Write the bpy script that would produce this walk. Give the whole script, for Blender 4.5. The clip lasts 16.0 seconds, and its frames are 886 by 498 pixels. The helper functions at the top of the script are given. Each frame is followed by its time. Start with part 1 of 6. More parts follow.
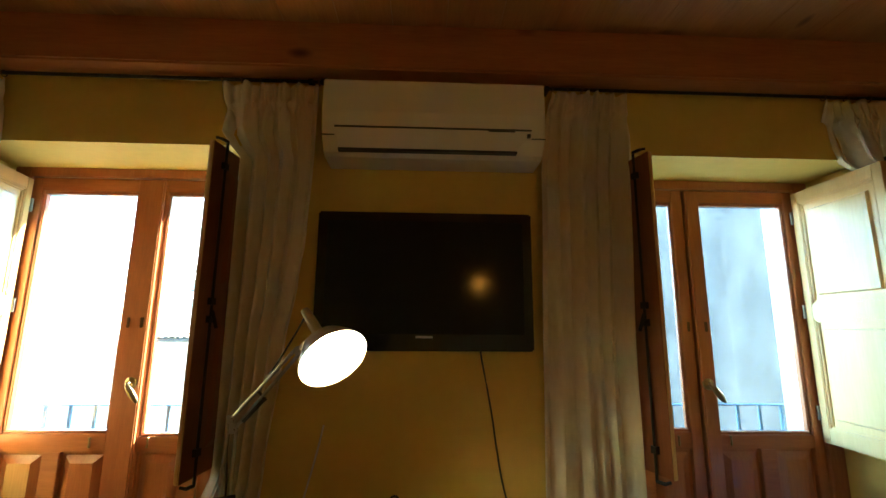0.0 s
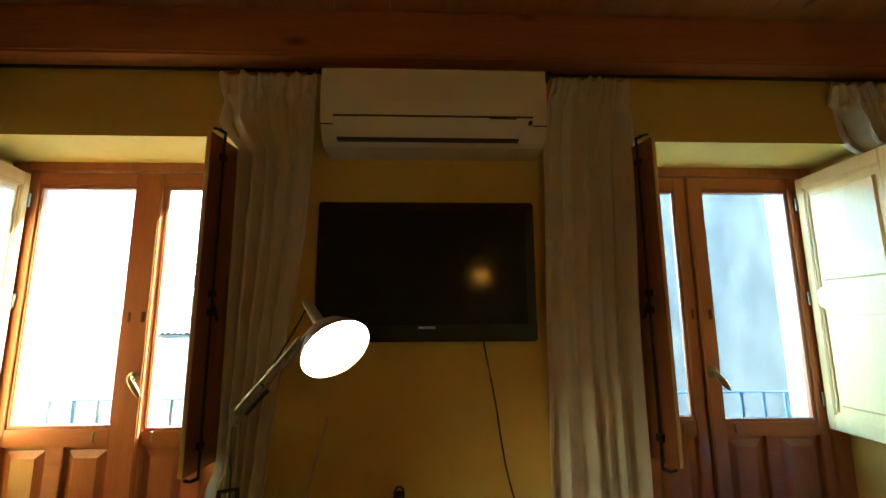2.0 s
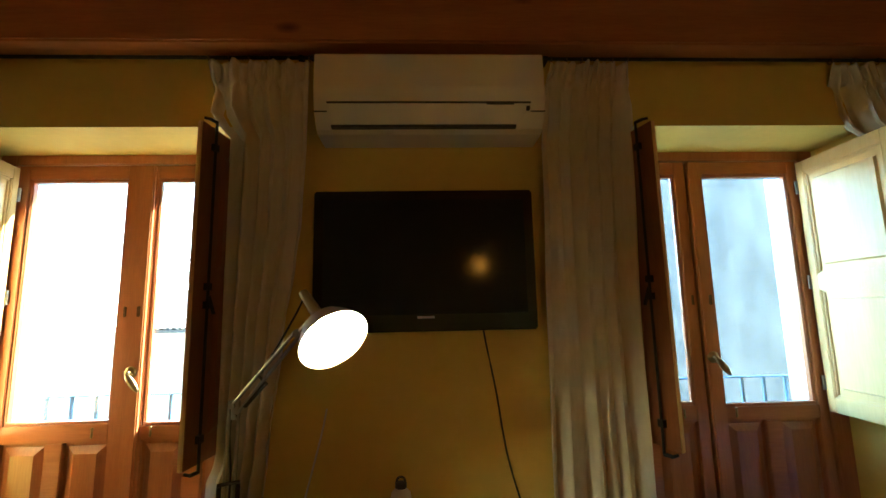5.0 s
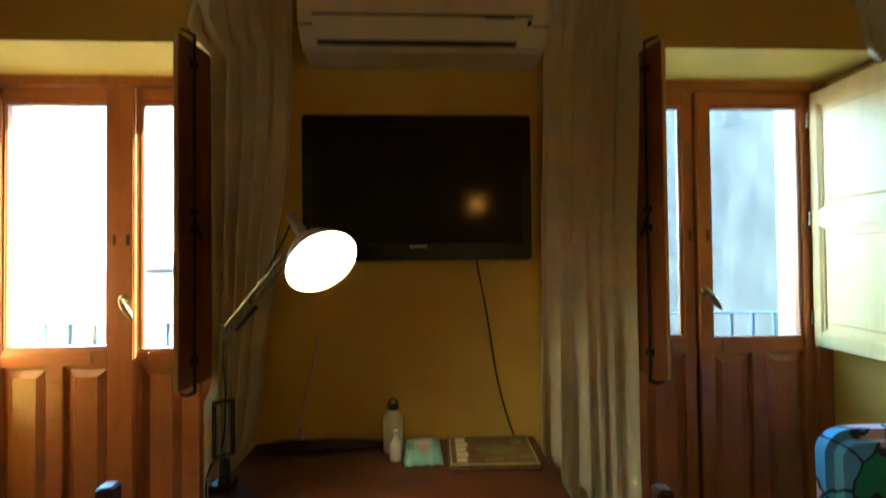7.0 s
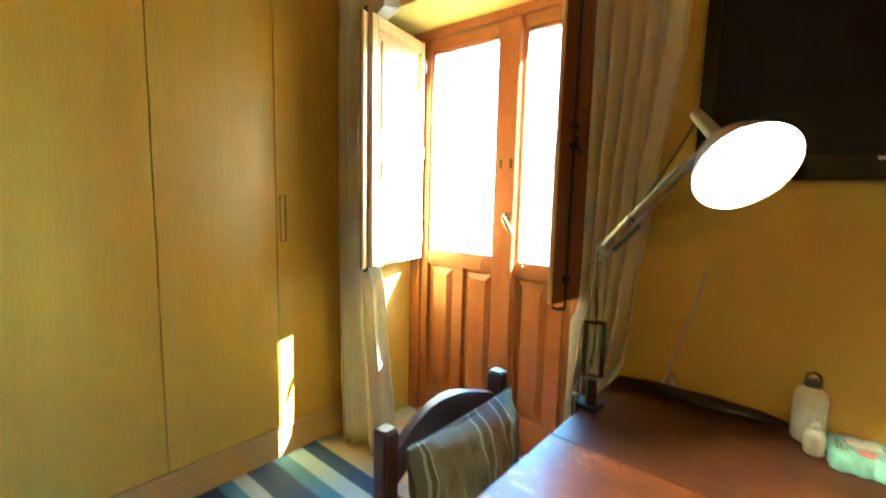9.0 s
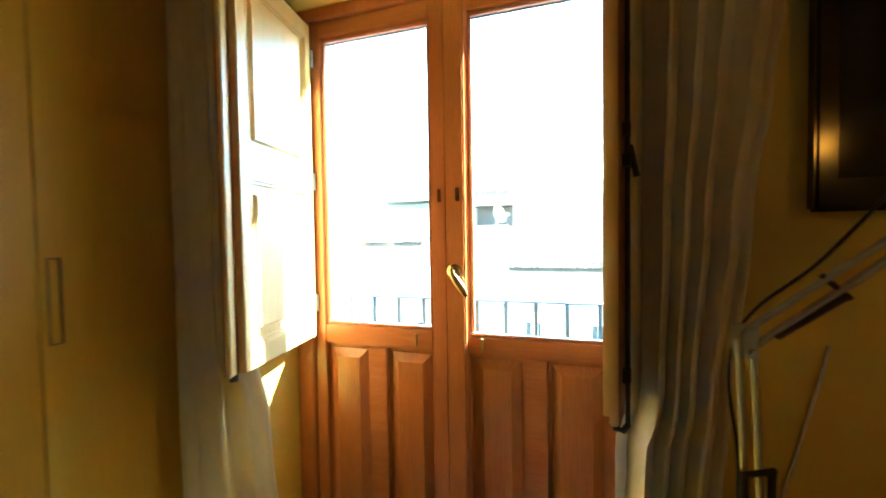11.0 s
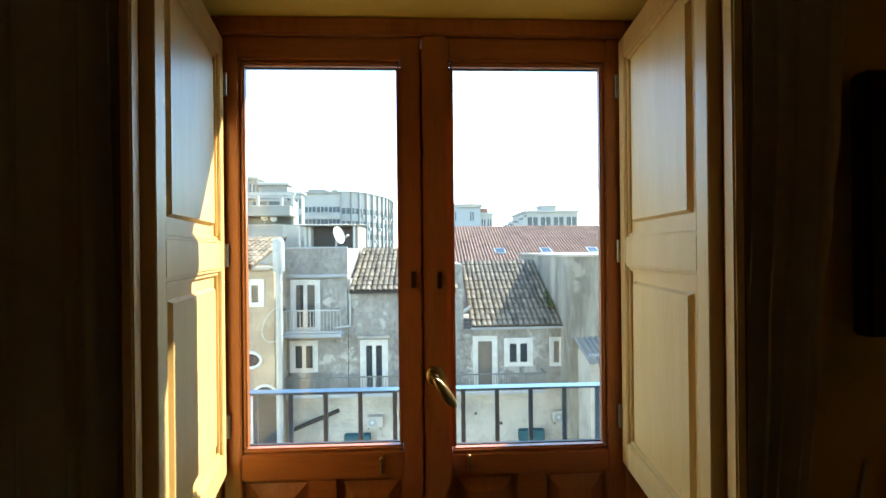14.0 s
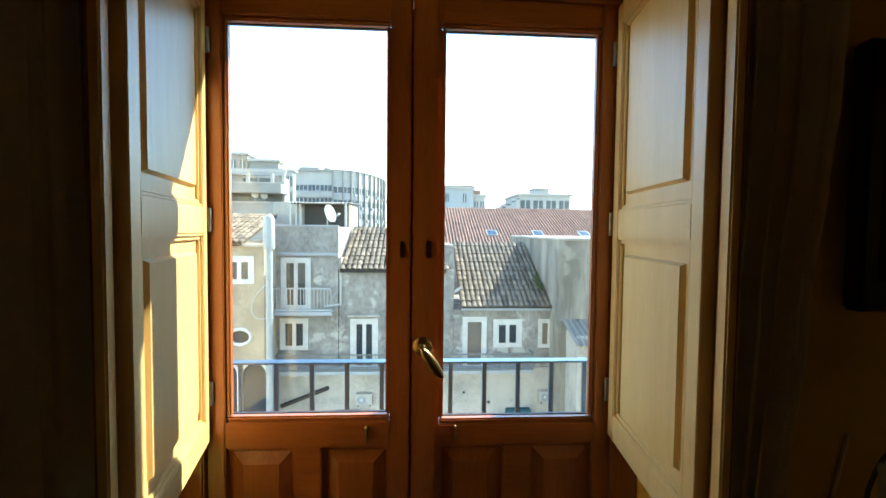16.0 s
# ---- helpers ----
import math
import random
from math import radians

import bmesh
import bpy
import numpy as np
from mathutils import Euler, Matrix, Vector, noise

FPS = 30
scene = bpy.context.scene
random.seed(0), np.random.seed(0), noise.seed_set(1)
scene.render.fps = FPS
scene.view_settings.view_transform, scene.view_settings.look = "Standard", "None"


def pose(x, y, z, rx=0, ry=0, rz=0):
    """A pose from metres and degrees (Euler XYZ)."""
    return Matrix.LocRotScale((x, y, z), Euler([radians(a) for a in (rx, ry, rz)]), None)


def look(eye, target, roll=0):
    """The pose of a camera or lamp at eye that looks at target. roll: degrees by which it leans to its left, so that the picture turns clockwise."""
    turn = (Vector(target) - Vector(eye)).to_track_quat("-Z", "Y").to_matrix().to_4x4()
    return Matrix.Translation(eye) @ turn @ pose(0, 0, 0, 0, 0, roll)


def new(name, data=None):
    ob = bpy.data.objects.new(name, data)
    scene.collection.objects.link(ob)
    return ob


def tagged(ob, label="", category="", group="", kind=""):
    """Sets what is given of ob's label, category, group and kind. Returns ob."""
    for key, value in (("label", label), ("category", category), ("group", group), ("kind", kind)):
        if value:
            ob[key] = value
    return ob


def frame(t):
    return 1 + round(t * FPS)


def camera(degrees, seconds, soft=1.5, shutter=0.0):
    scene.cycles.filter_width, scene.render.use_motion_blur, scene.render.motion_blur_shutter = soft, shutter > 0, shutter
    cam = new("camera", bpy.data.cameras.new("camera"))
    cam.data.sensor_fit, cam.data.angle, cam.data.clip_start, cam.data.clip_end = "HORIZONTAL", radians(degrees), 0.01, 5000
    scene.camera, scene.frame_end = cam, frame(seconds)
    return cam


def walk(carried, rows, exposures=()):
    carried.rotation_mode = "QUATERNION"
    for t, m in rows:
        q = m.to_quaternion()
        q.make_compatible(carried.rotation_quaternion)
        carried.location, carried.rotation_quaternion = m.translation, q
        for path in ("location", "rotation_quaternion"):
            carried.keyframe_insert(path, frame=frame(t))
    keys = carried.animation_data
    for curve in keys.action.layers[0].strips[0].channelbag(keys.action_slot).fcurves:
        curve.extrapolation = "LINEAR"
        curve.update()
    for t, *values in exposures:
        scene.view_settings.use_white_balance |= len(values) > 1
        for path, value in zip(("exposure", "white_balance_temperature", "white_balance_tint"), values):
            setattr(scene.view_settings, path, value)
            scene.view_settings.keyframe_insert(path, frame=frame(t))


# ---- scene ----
cam = camera(90.8, 16.0, shutter=0.6)
PATH = [
    (0, (-0.002, 0.091, 1.477), (0.081, 2.057, 1.832), 0.4),
    (0.5, (0.006, 0.089, 1.47), (0.097, 2.056, 1.82), -0.1),
    (1, (0.008, 0.093, 1.472), (0.09, 2.063, 1.806), -0.5),
    (1.5, (-0.003, 0.103, 1.467), (0.075, 2.073, 1.801), -0.5),
    (2, (-0.005, 0.109, 1.467), (0.075, 2.08, 1.792), -0.3),
    (2.5, (-0.011, 0.114, 1.463), (0.059, 2.083, 1.804), -0.5),
    (3, (-0.01, 0.121, 1.467), (0.07, 2.091, 1.805), -0.8),
    (3.5, (-0.01, 0.127, 1.459), (0.071, 2.1, 1.781), -1.2),
    (4, (-0.001, 0.129, 1.466), (0.075, 2.104, 1.767), -1.1),
    (6.3, (-0.011, 0.132, 1.434), (0.121, 2.113, 1.673), -1.1),
    (6.5, (-0.003, 0.138, 1.428), (0.134, 2.122, 1.638), -1.0),
    (7, (0.015, 0.17, 1.409), (0.107, 2.167, 1.443), -0.6),
    (7.4, (0.027, 0.226, 1.357), (0.05, 2.215, 1.142), 0.3),
    (7.5, (0.033, 0.237, 1.353), (0.007, 2.22, 1.09), 0.7),
    (8, (0.03, 0.272, 1.327), (-0.668, 2.122, 1.024), 2.0),
    (8.4, (-0.003, 0.279, 1.324), (-1.195, 1.854, 1.01), 1.3),
    (8.5, (-0.011, 0.273, 1.328), (-1.268, 1.794, 1.003), 1.6),
    (9, (-0.131, 0.289, 1.335), (-1.408, 1.81, 1.095), 1.4),
    (9.2, (-0.196, 0.298, 1.344), (-1.415, 1.875, 1.175), 1.4),
    (11.3, (-0.919, 0.751, 1.373), (-1.356, 2.7, 1.273), -0.1),
    (11.5, (-1.022, 0.787, 1.39), (-1.251, 2.76, 1.157), 1.0),
    (12, (-1.127, 0.897, 1.457), (-1.24, 2.882, 1.24), 0.2),
    (12.5, (-1.207, 0.898, 1.519), (-1.223, 2.886, 1.297), -0.1),
    (13, (-1.236, 0.889, 1.556), (-1.196, 2.885, 1.433), -0.7),
    (13.5, (-1.236, 0.889, 1.576), (-1.167, 2.888, 1.54), -0.9),
    (14, (-1.234, 0.891, 1.57), (-1.152, 2.89, 1.571), -0.6),
    (14.5, (-1.232, 0.901, 1.555), (-1.139, 2.899, 1.568), -0.6),
    (15, (-1.232, 0.91, 1.545), (-1.131, 2.907, 1.538), -0.3),
    (15.5, (-1.231, 0.915, 1.541), (-1.115, 2.911, 1.485), 0.3),
    (16, (-1.227, 0.914, 1.539), (-1.108, 2.908, 1.455), 0.6),
]

EXPOSURE = [(0, 5.0, 5100, -6), (6.5, 5.0, 5100, -6), (7.0, 4.95, 5150, -7), (7.4, 4.75, 5200, -8), (8.0, 5.5, 5050, -11), (8.5, 6.5, 4700, -15), (9.2, 6.6, 4700, -15),
            (11.3, 4.7, 5500, -6), (11.5, 4.2, 5650, -4), (11.8, 3.2, 5950, 0), (12.3, 2.7, 6050, 3), (13, 2.66, 6050, 3), (16, 2.66, 6050, 3)]
walk(cam, [(t, look(e, g, r)) for t, e, g, r in PATH], EXPOSURE)

# ---- world, sun, lamps ----
SUN_AZ, SUN_EL = radians(56), radians(39.5)
world = bpy.data.worlds.new("world")
scene.world = world
world.use_nodes = True
wn = world.node_tree.nodes
sky = wn.new("ShaderNodeTexSky")
sky.sky_type = "NISHITA"
sky.sun_disc = False
sky.sun_elevation, sky.sun_rotation = SUN_EL, SUN_AZ
sky.dust_density = 0.2
world.node_tree.links.new(sky.outputs[0], wn["Background"].inputs[0])
wn["Background"].inputs[1].default_value = 0.15
sun = new("sun", bpy.data.lights.new("sun", "SUN"))
sun.data.energy, sun.data.angle, sun.data.color = 2.2, radians(0.6), (1.0, 0.93, 0.82)
sd = Vector((math.sin(SUN_AZ) * math.cos(SUN_EL), math.cos(SUN_AZ) * math.cos(SUN_EL), math.sin(SUN_EL)))
sun.matrix_world = look(sd * 60, (0, 0, 0))


# ---- materials ----
def mat(name, a, b=None, rough=0.6, scale=8.0, stretch=(1, 1, 1), bump=0.1, bscale=None, metal=0.0, fine=0.35, spec=0.5, sheen=0.0, random_tint=0.0, coat=0.0, lo=0.32, hi=0.68):
    """Two-scale noise between colours a and b, with matching relief."""
    m = bpy.data.materials.new(name)
    m.use_nodes = True
    n, l = m.node_tree.nodes, m.node_tree.links
    p = n["Principled BSDF"]
    b = b or tuple(c * 0.8 for c in a)
    tc, mp = n.new("ShaderNodeTexCoord"), n.new("ShaderNodeMapping")
    mp.inputs["Scale"].default_value = stretch
    l.new(tc.outputs["Object"], mp.inputs[0])
    big, small = n.new("ShaderNodeTexNoise"), n.new("ShaderNodeTexNoise")
    for q, s in ((big, scale), (small, scale * 9)):
        q.inputs["Scale"].default_value, q.inputs["Detail"].default_value = s, 6
        l.new(mp.outputs[0], q.inputs["Vector"])
    mix = n.new("ShaderNodeMix")
    mix.inputs[0].default_value = fine
    l.new(big.outputs[0], mix.inputs[2])
    l.new(small.outputs[0], mix.inputs[3])
    ramp = n.new("ShaderNodeValToRGB")
    ramp.color_ramp.elements[0].position, ramp.color_ramp.elements[1].position = lo, hi
    ramp.color_ramp.elements[0].color, ramp.color_ramp.elements[1].color = (*b, 1), (*a, 1)
    l.new(mix.outputs[0], ramp.inputs[0])
    out = ramp.outputs[0]
    if random_tint:
        info, hsv, mr = n.new("ShaderNodeObjectInfo"), n.new("ShaderNodeHueSaturation"), n.new("ShaderNodeMapRange")
        mr.inputs[3].default_value, mr.inputs[4].default_value = 1 - random_tint, 1 + random_tint
        l.new(info.outputs["Random"], mr.inputs[0])
        l.new(mr.outputs[0], hsv.inputs["Value"])
        l.new(out, hsv.inputs["Color"])
        out = hsv.outputs[0]
    l.new(out, p.inputs["Base Color"])
    p.inputs["Roughness"].default_value, p.inputs["Metallic"].default_value = rough, metal
    p.inputs["Specular IOR Level"].default_value = spec
    p.inputs["Coat Weight"].default_value = coat
    p.inputs["Sheen Weight"].default_value = sheen
    if bump:
        bn = n.new("ShaderNodeBump")
        bn.inputs["Strength"].default_value, bn.inputs["Distance"].default_value = bump, 0.01
        l.new(mix.outputs[0], bn.inputs["Height"])
        l.new(bn.outputs[0], p.inputs["Normal"])
    return m


def wood(name, a, b, rough=0.35, along="z", scale=7.0, bump=0.06, knots=0.0, coat=0.0):
    """Wood with grain along one axis, and knots where asked."""
    st = {"x": (0.09, 1, 1), "y": (1, 0.09, 1), "z": (1, 1, 0.09)}[along]
    m = mat(name, a, b, rough, scale * 2.5, st, bump, fine=0.45, coat=coat)
    if knots:
        n, l = m.node_tree.nodes, m.node_tree.links
        p = n["Principled BSDF"]
        src = p.inputs["Base Color"].links[0].from_socket
        tc, mp, v = n.new("ShaderNodeTexCoord"), n.new("ShaderNodeMapping"), n.new("ShaderNodeTexVoronoi")
        mp.inputs["Scale"].default_value = tuple(0.45 if q < 1 else 1 for q in st)
        v.inputs["Scale"].default_value = knots
        l.new(tc.outputs["Object"], mp.inputs[0])
        l.new(mp.outputs[0], v.inputs["Vector"])
        r = n.new("ShaderNodeValToRGB")
        r.color_ramp.elements[0].position, r.color_ramp.elements[1].position = 0.06, 0.13
        r.color_ramp.elements[0].color = (0.25, 0.16, 0.12, 1)
        l.new(v.outputs["Distance"], r.inputs[0])
        mul = n.new("ShaderNodeMix")
        mul.data_type, mul.blend_type = "RGBA", "MULTIPLY"
        mul.inputs[0].default_value = 1
        l.new(src, mul.inputs[6])
        l.new(r.outputs[0], mul.inputs[7])
        l.new(mul.outputs[2], p.inputs["Base Color"])
    return m


def glow(name, col, power):
    m = bpy.data.materials.new(name)
    m.use_nodes = True
    p = m.node_tree.nodes["Principled BSDF"]
    p.inputs["Emission Color"].default_value, p.inputs["Emission Strength"].default_value = (*col, 1), power
    return m


def glass(name, tint=(0.95, 0.98, 0.97)):
    m = bpy.data.materials.new(name)
    m.use_nodes = True
    n, l = m.node_tree.nodes, m.node_tree.links
    n.remove(n["Principled BSDF"])
    tr, gl, mx, fr = n.new("ShaderNodeBsdfTransparent"), n.new("ShaderNodeBsdfGlossy"), n.new("ShaderNodeMixShader"), n.new("ShaderNodeLayerWeight")
    tr.inputs[0].default_value = (*tint, 1)
    gl.inputs["Roughness"].default_value = 0.02
    po, sc = n.new("ShaderNodeMath"), n.new("ShaderNodeMath")
    po.operation, sc.operation = "POWER", "MULTIPLY_ADD"
    po.inputs[1].default_value, sc.inputs[1].default_value, sc.inputs[2].default_value = 4.0, 0.6, 0.05
    l.new(fr.outputs["Facing"], po.inputs[0])
    l.new(po.outputs[0], sc.inputs[0])
    l.new(sc.outputs[0], mx.inputs[0])
    l.new(tr.outputs[0], mx.inputs[1])
    l.new(gl.outputs[0], mx.inputs[2])
    l.new(mx.outputs[0], n["Material Output"].inputs[0])
    return m


def bands(name, stops, axis, width, rough=0.9, bump=0.2):
    """Woven cloth in stripes: (position 0..1, colour) repeating over width metres along an axis."""
    m = mat(name, (0.5, 0.5, 0.5), rough=rough, scale=40, bump=bump)
    n, l = m.node_tree.nodes, m.node_tree.links
    p = n["Principled BSDF"]
    old = p.inputs["Base Color"].links[0].from_socket
    tc, sep, di, fr = n.new("ShaderNodeTexCoord"), n.new("ShaderNodeSeparateXYZ"), n.new("ShaderNodeMath"), n.new("ShaderNodeMath")
    di.operation, fr.operation = "DIVIDE", "FRACT"
    di.inputs[1].default_value = width
    l.new(tc.outputs["Object"], sep.inputs[0])
    l.new(sep.outputs["XYZ".index(axis)], di.inputs[0])
    l.new(di.outputs[0], fr.inputs[0])
    r = n.new("ShaderNodeValToRGB")
    r.color_ramp.interpolation = "CONSTANT"
    for i, (pos, col) in enumerate(stops):
        e = r.color_ramp.elements[i] if i < 2 else r.color_ramp.elements.new(pos)
        e.position, e.color = pos, (*col, 1)
    l.new(fr.outputs[0], r.inputs[0])
    mx = n.new("ShaderNodeMix")
    mx.data_type, mx.blend_type = "RGBA", "OVERLAY"
    mx.inputs[0].default_value = 0.5
    l.new(r.outputs[0], mx.inputs[6])
    l.new(old, mx.inputs[7])
    l.new(mx.outputs[2], p.inputs["Base Color"])
    return m


def patches(name):
    """Printed cloth: big flat coloured patches with dark outlines."""
    m = mat(name, (0.5, 0.5, 0.5), rough=0.85, scale=40, bump=0.1)
    n, l = m.node_tree.nodes, m.node_tree.links
    p = n["Principled BSDF"]
    tc, v, d = n.new("ShaderNodeTexCoord"), n.new("ShaderNodeTexVoronoi"), n.new("ShaderNodeTexVoronoi")
    wob, add = n.new("ShaderNodeTexNoise"), n.new("ShaderNodeMix")
    wob.inputs["Scale"].default_value = 7
    add.data_type = "VECTOR"
    add.inputs[0].default_value = 0.12
    l.new(tc.outputs["Object"], wob.inputs["Vector"])
    l.new(tc.outputs["Object"], add.inputs[4])
    l.new(wob.outputs["Color"], add.inputs[5])
    d.feature = "DISTANCE_TO_EDGE"
    for q in (v, d):
        q.inputs["Scale"].default_value = 6.5
        l.new(add.outputs[1], q.inputs["Vector"])
    sep = n.new("ShaderNodeSeparateColor")
    l.new(v.outputs["Color"], sep.inputs[0])
    r = n.new("ShaderNodeValToRGB")
    r.color_ramp.interpolation = "CONSTANT"
    cols = [(0.10, 0.46, 0.72), (0.70, 0.24, 0.36), (0.14, 0.50, 0.78), (0.16, 0.44, 0.70), (0.72, 0.55, 0.60), (0.12, 0.30, 0.62), (0.04, 0.30, 0.16)]
    for i, c in enumerate(cols):
        e = r.color_ramp.elements[i] if i < 2 else r.color_ramp.elements.new(i / len(cols))
        e.position, e.color = i / len(cols), (*c, 1)
    l.new(sep.outputs[0], r.inputs[0])
    ln = n.new("ShaderNodeValToRGB")
    ln.color_ramp.elements[0].position, ln.color_ramp.elements[1].position = 0.02, 0.032
    l.new(d.outputs["Distance"], ln.inputs[0])
    mx = n.new("ShaderNodeMix")
    mx.data_type, mx.blend_type = "RGBA", "MULTIPLY"
    mx.inputs[0].default_value = 0.9
    l.new(r.outputs[0], mx.inputs[6])
    l.new(ln.outputs[0], mx.inputs[7])
    l.new(mx.outputs[2], p.inputs["Base Color"])
    return m


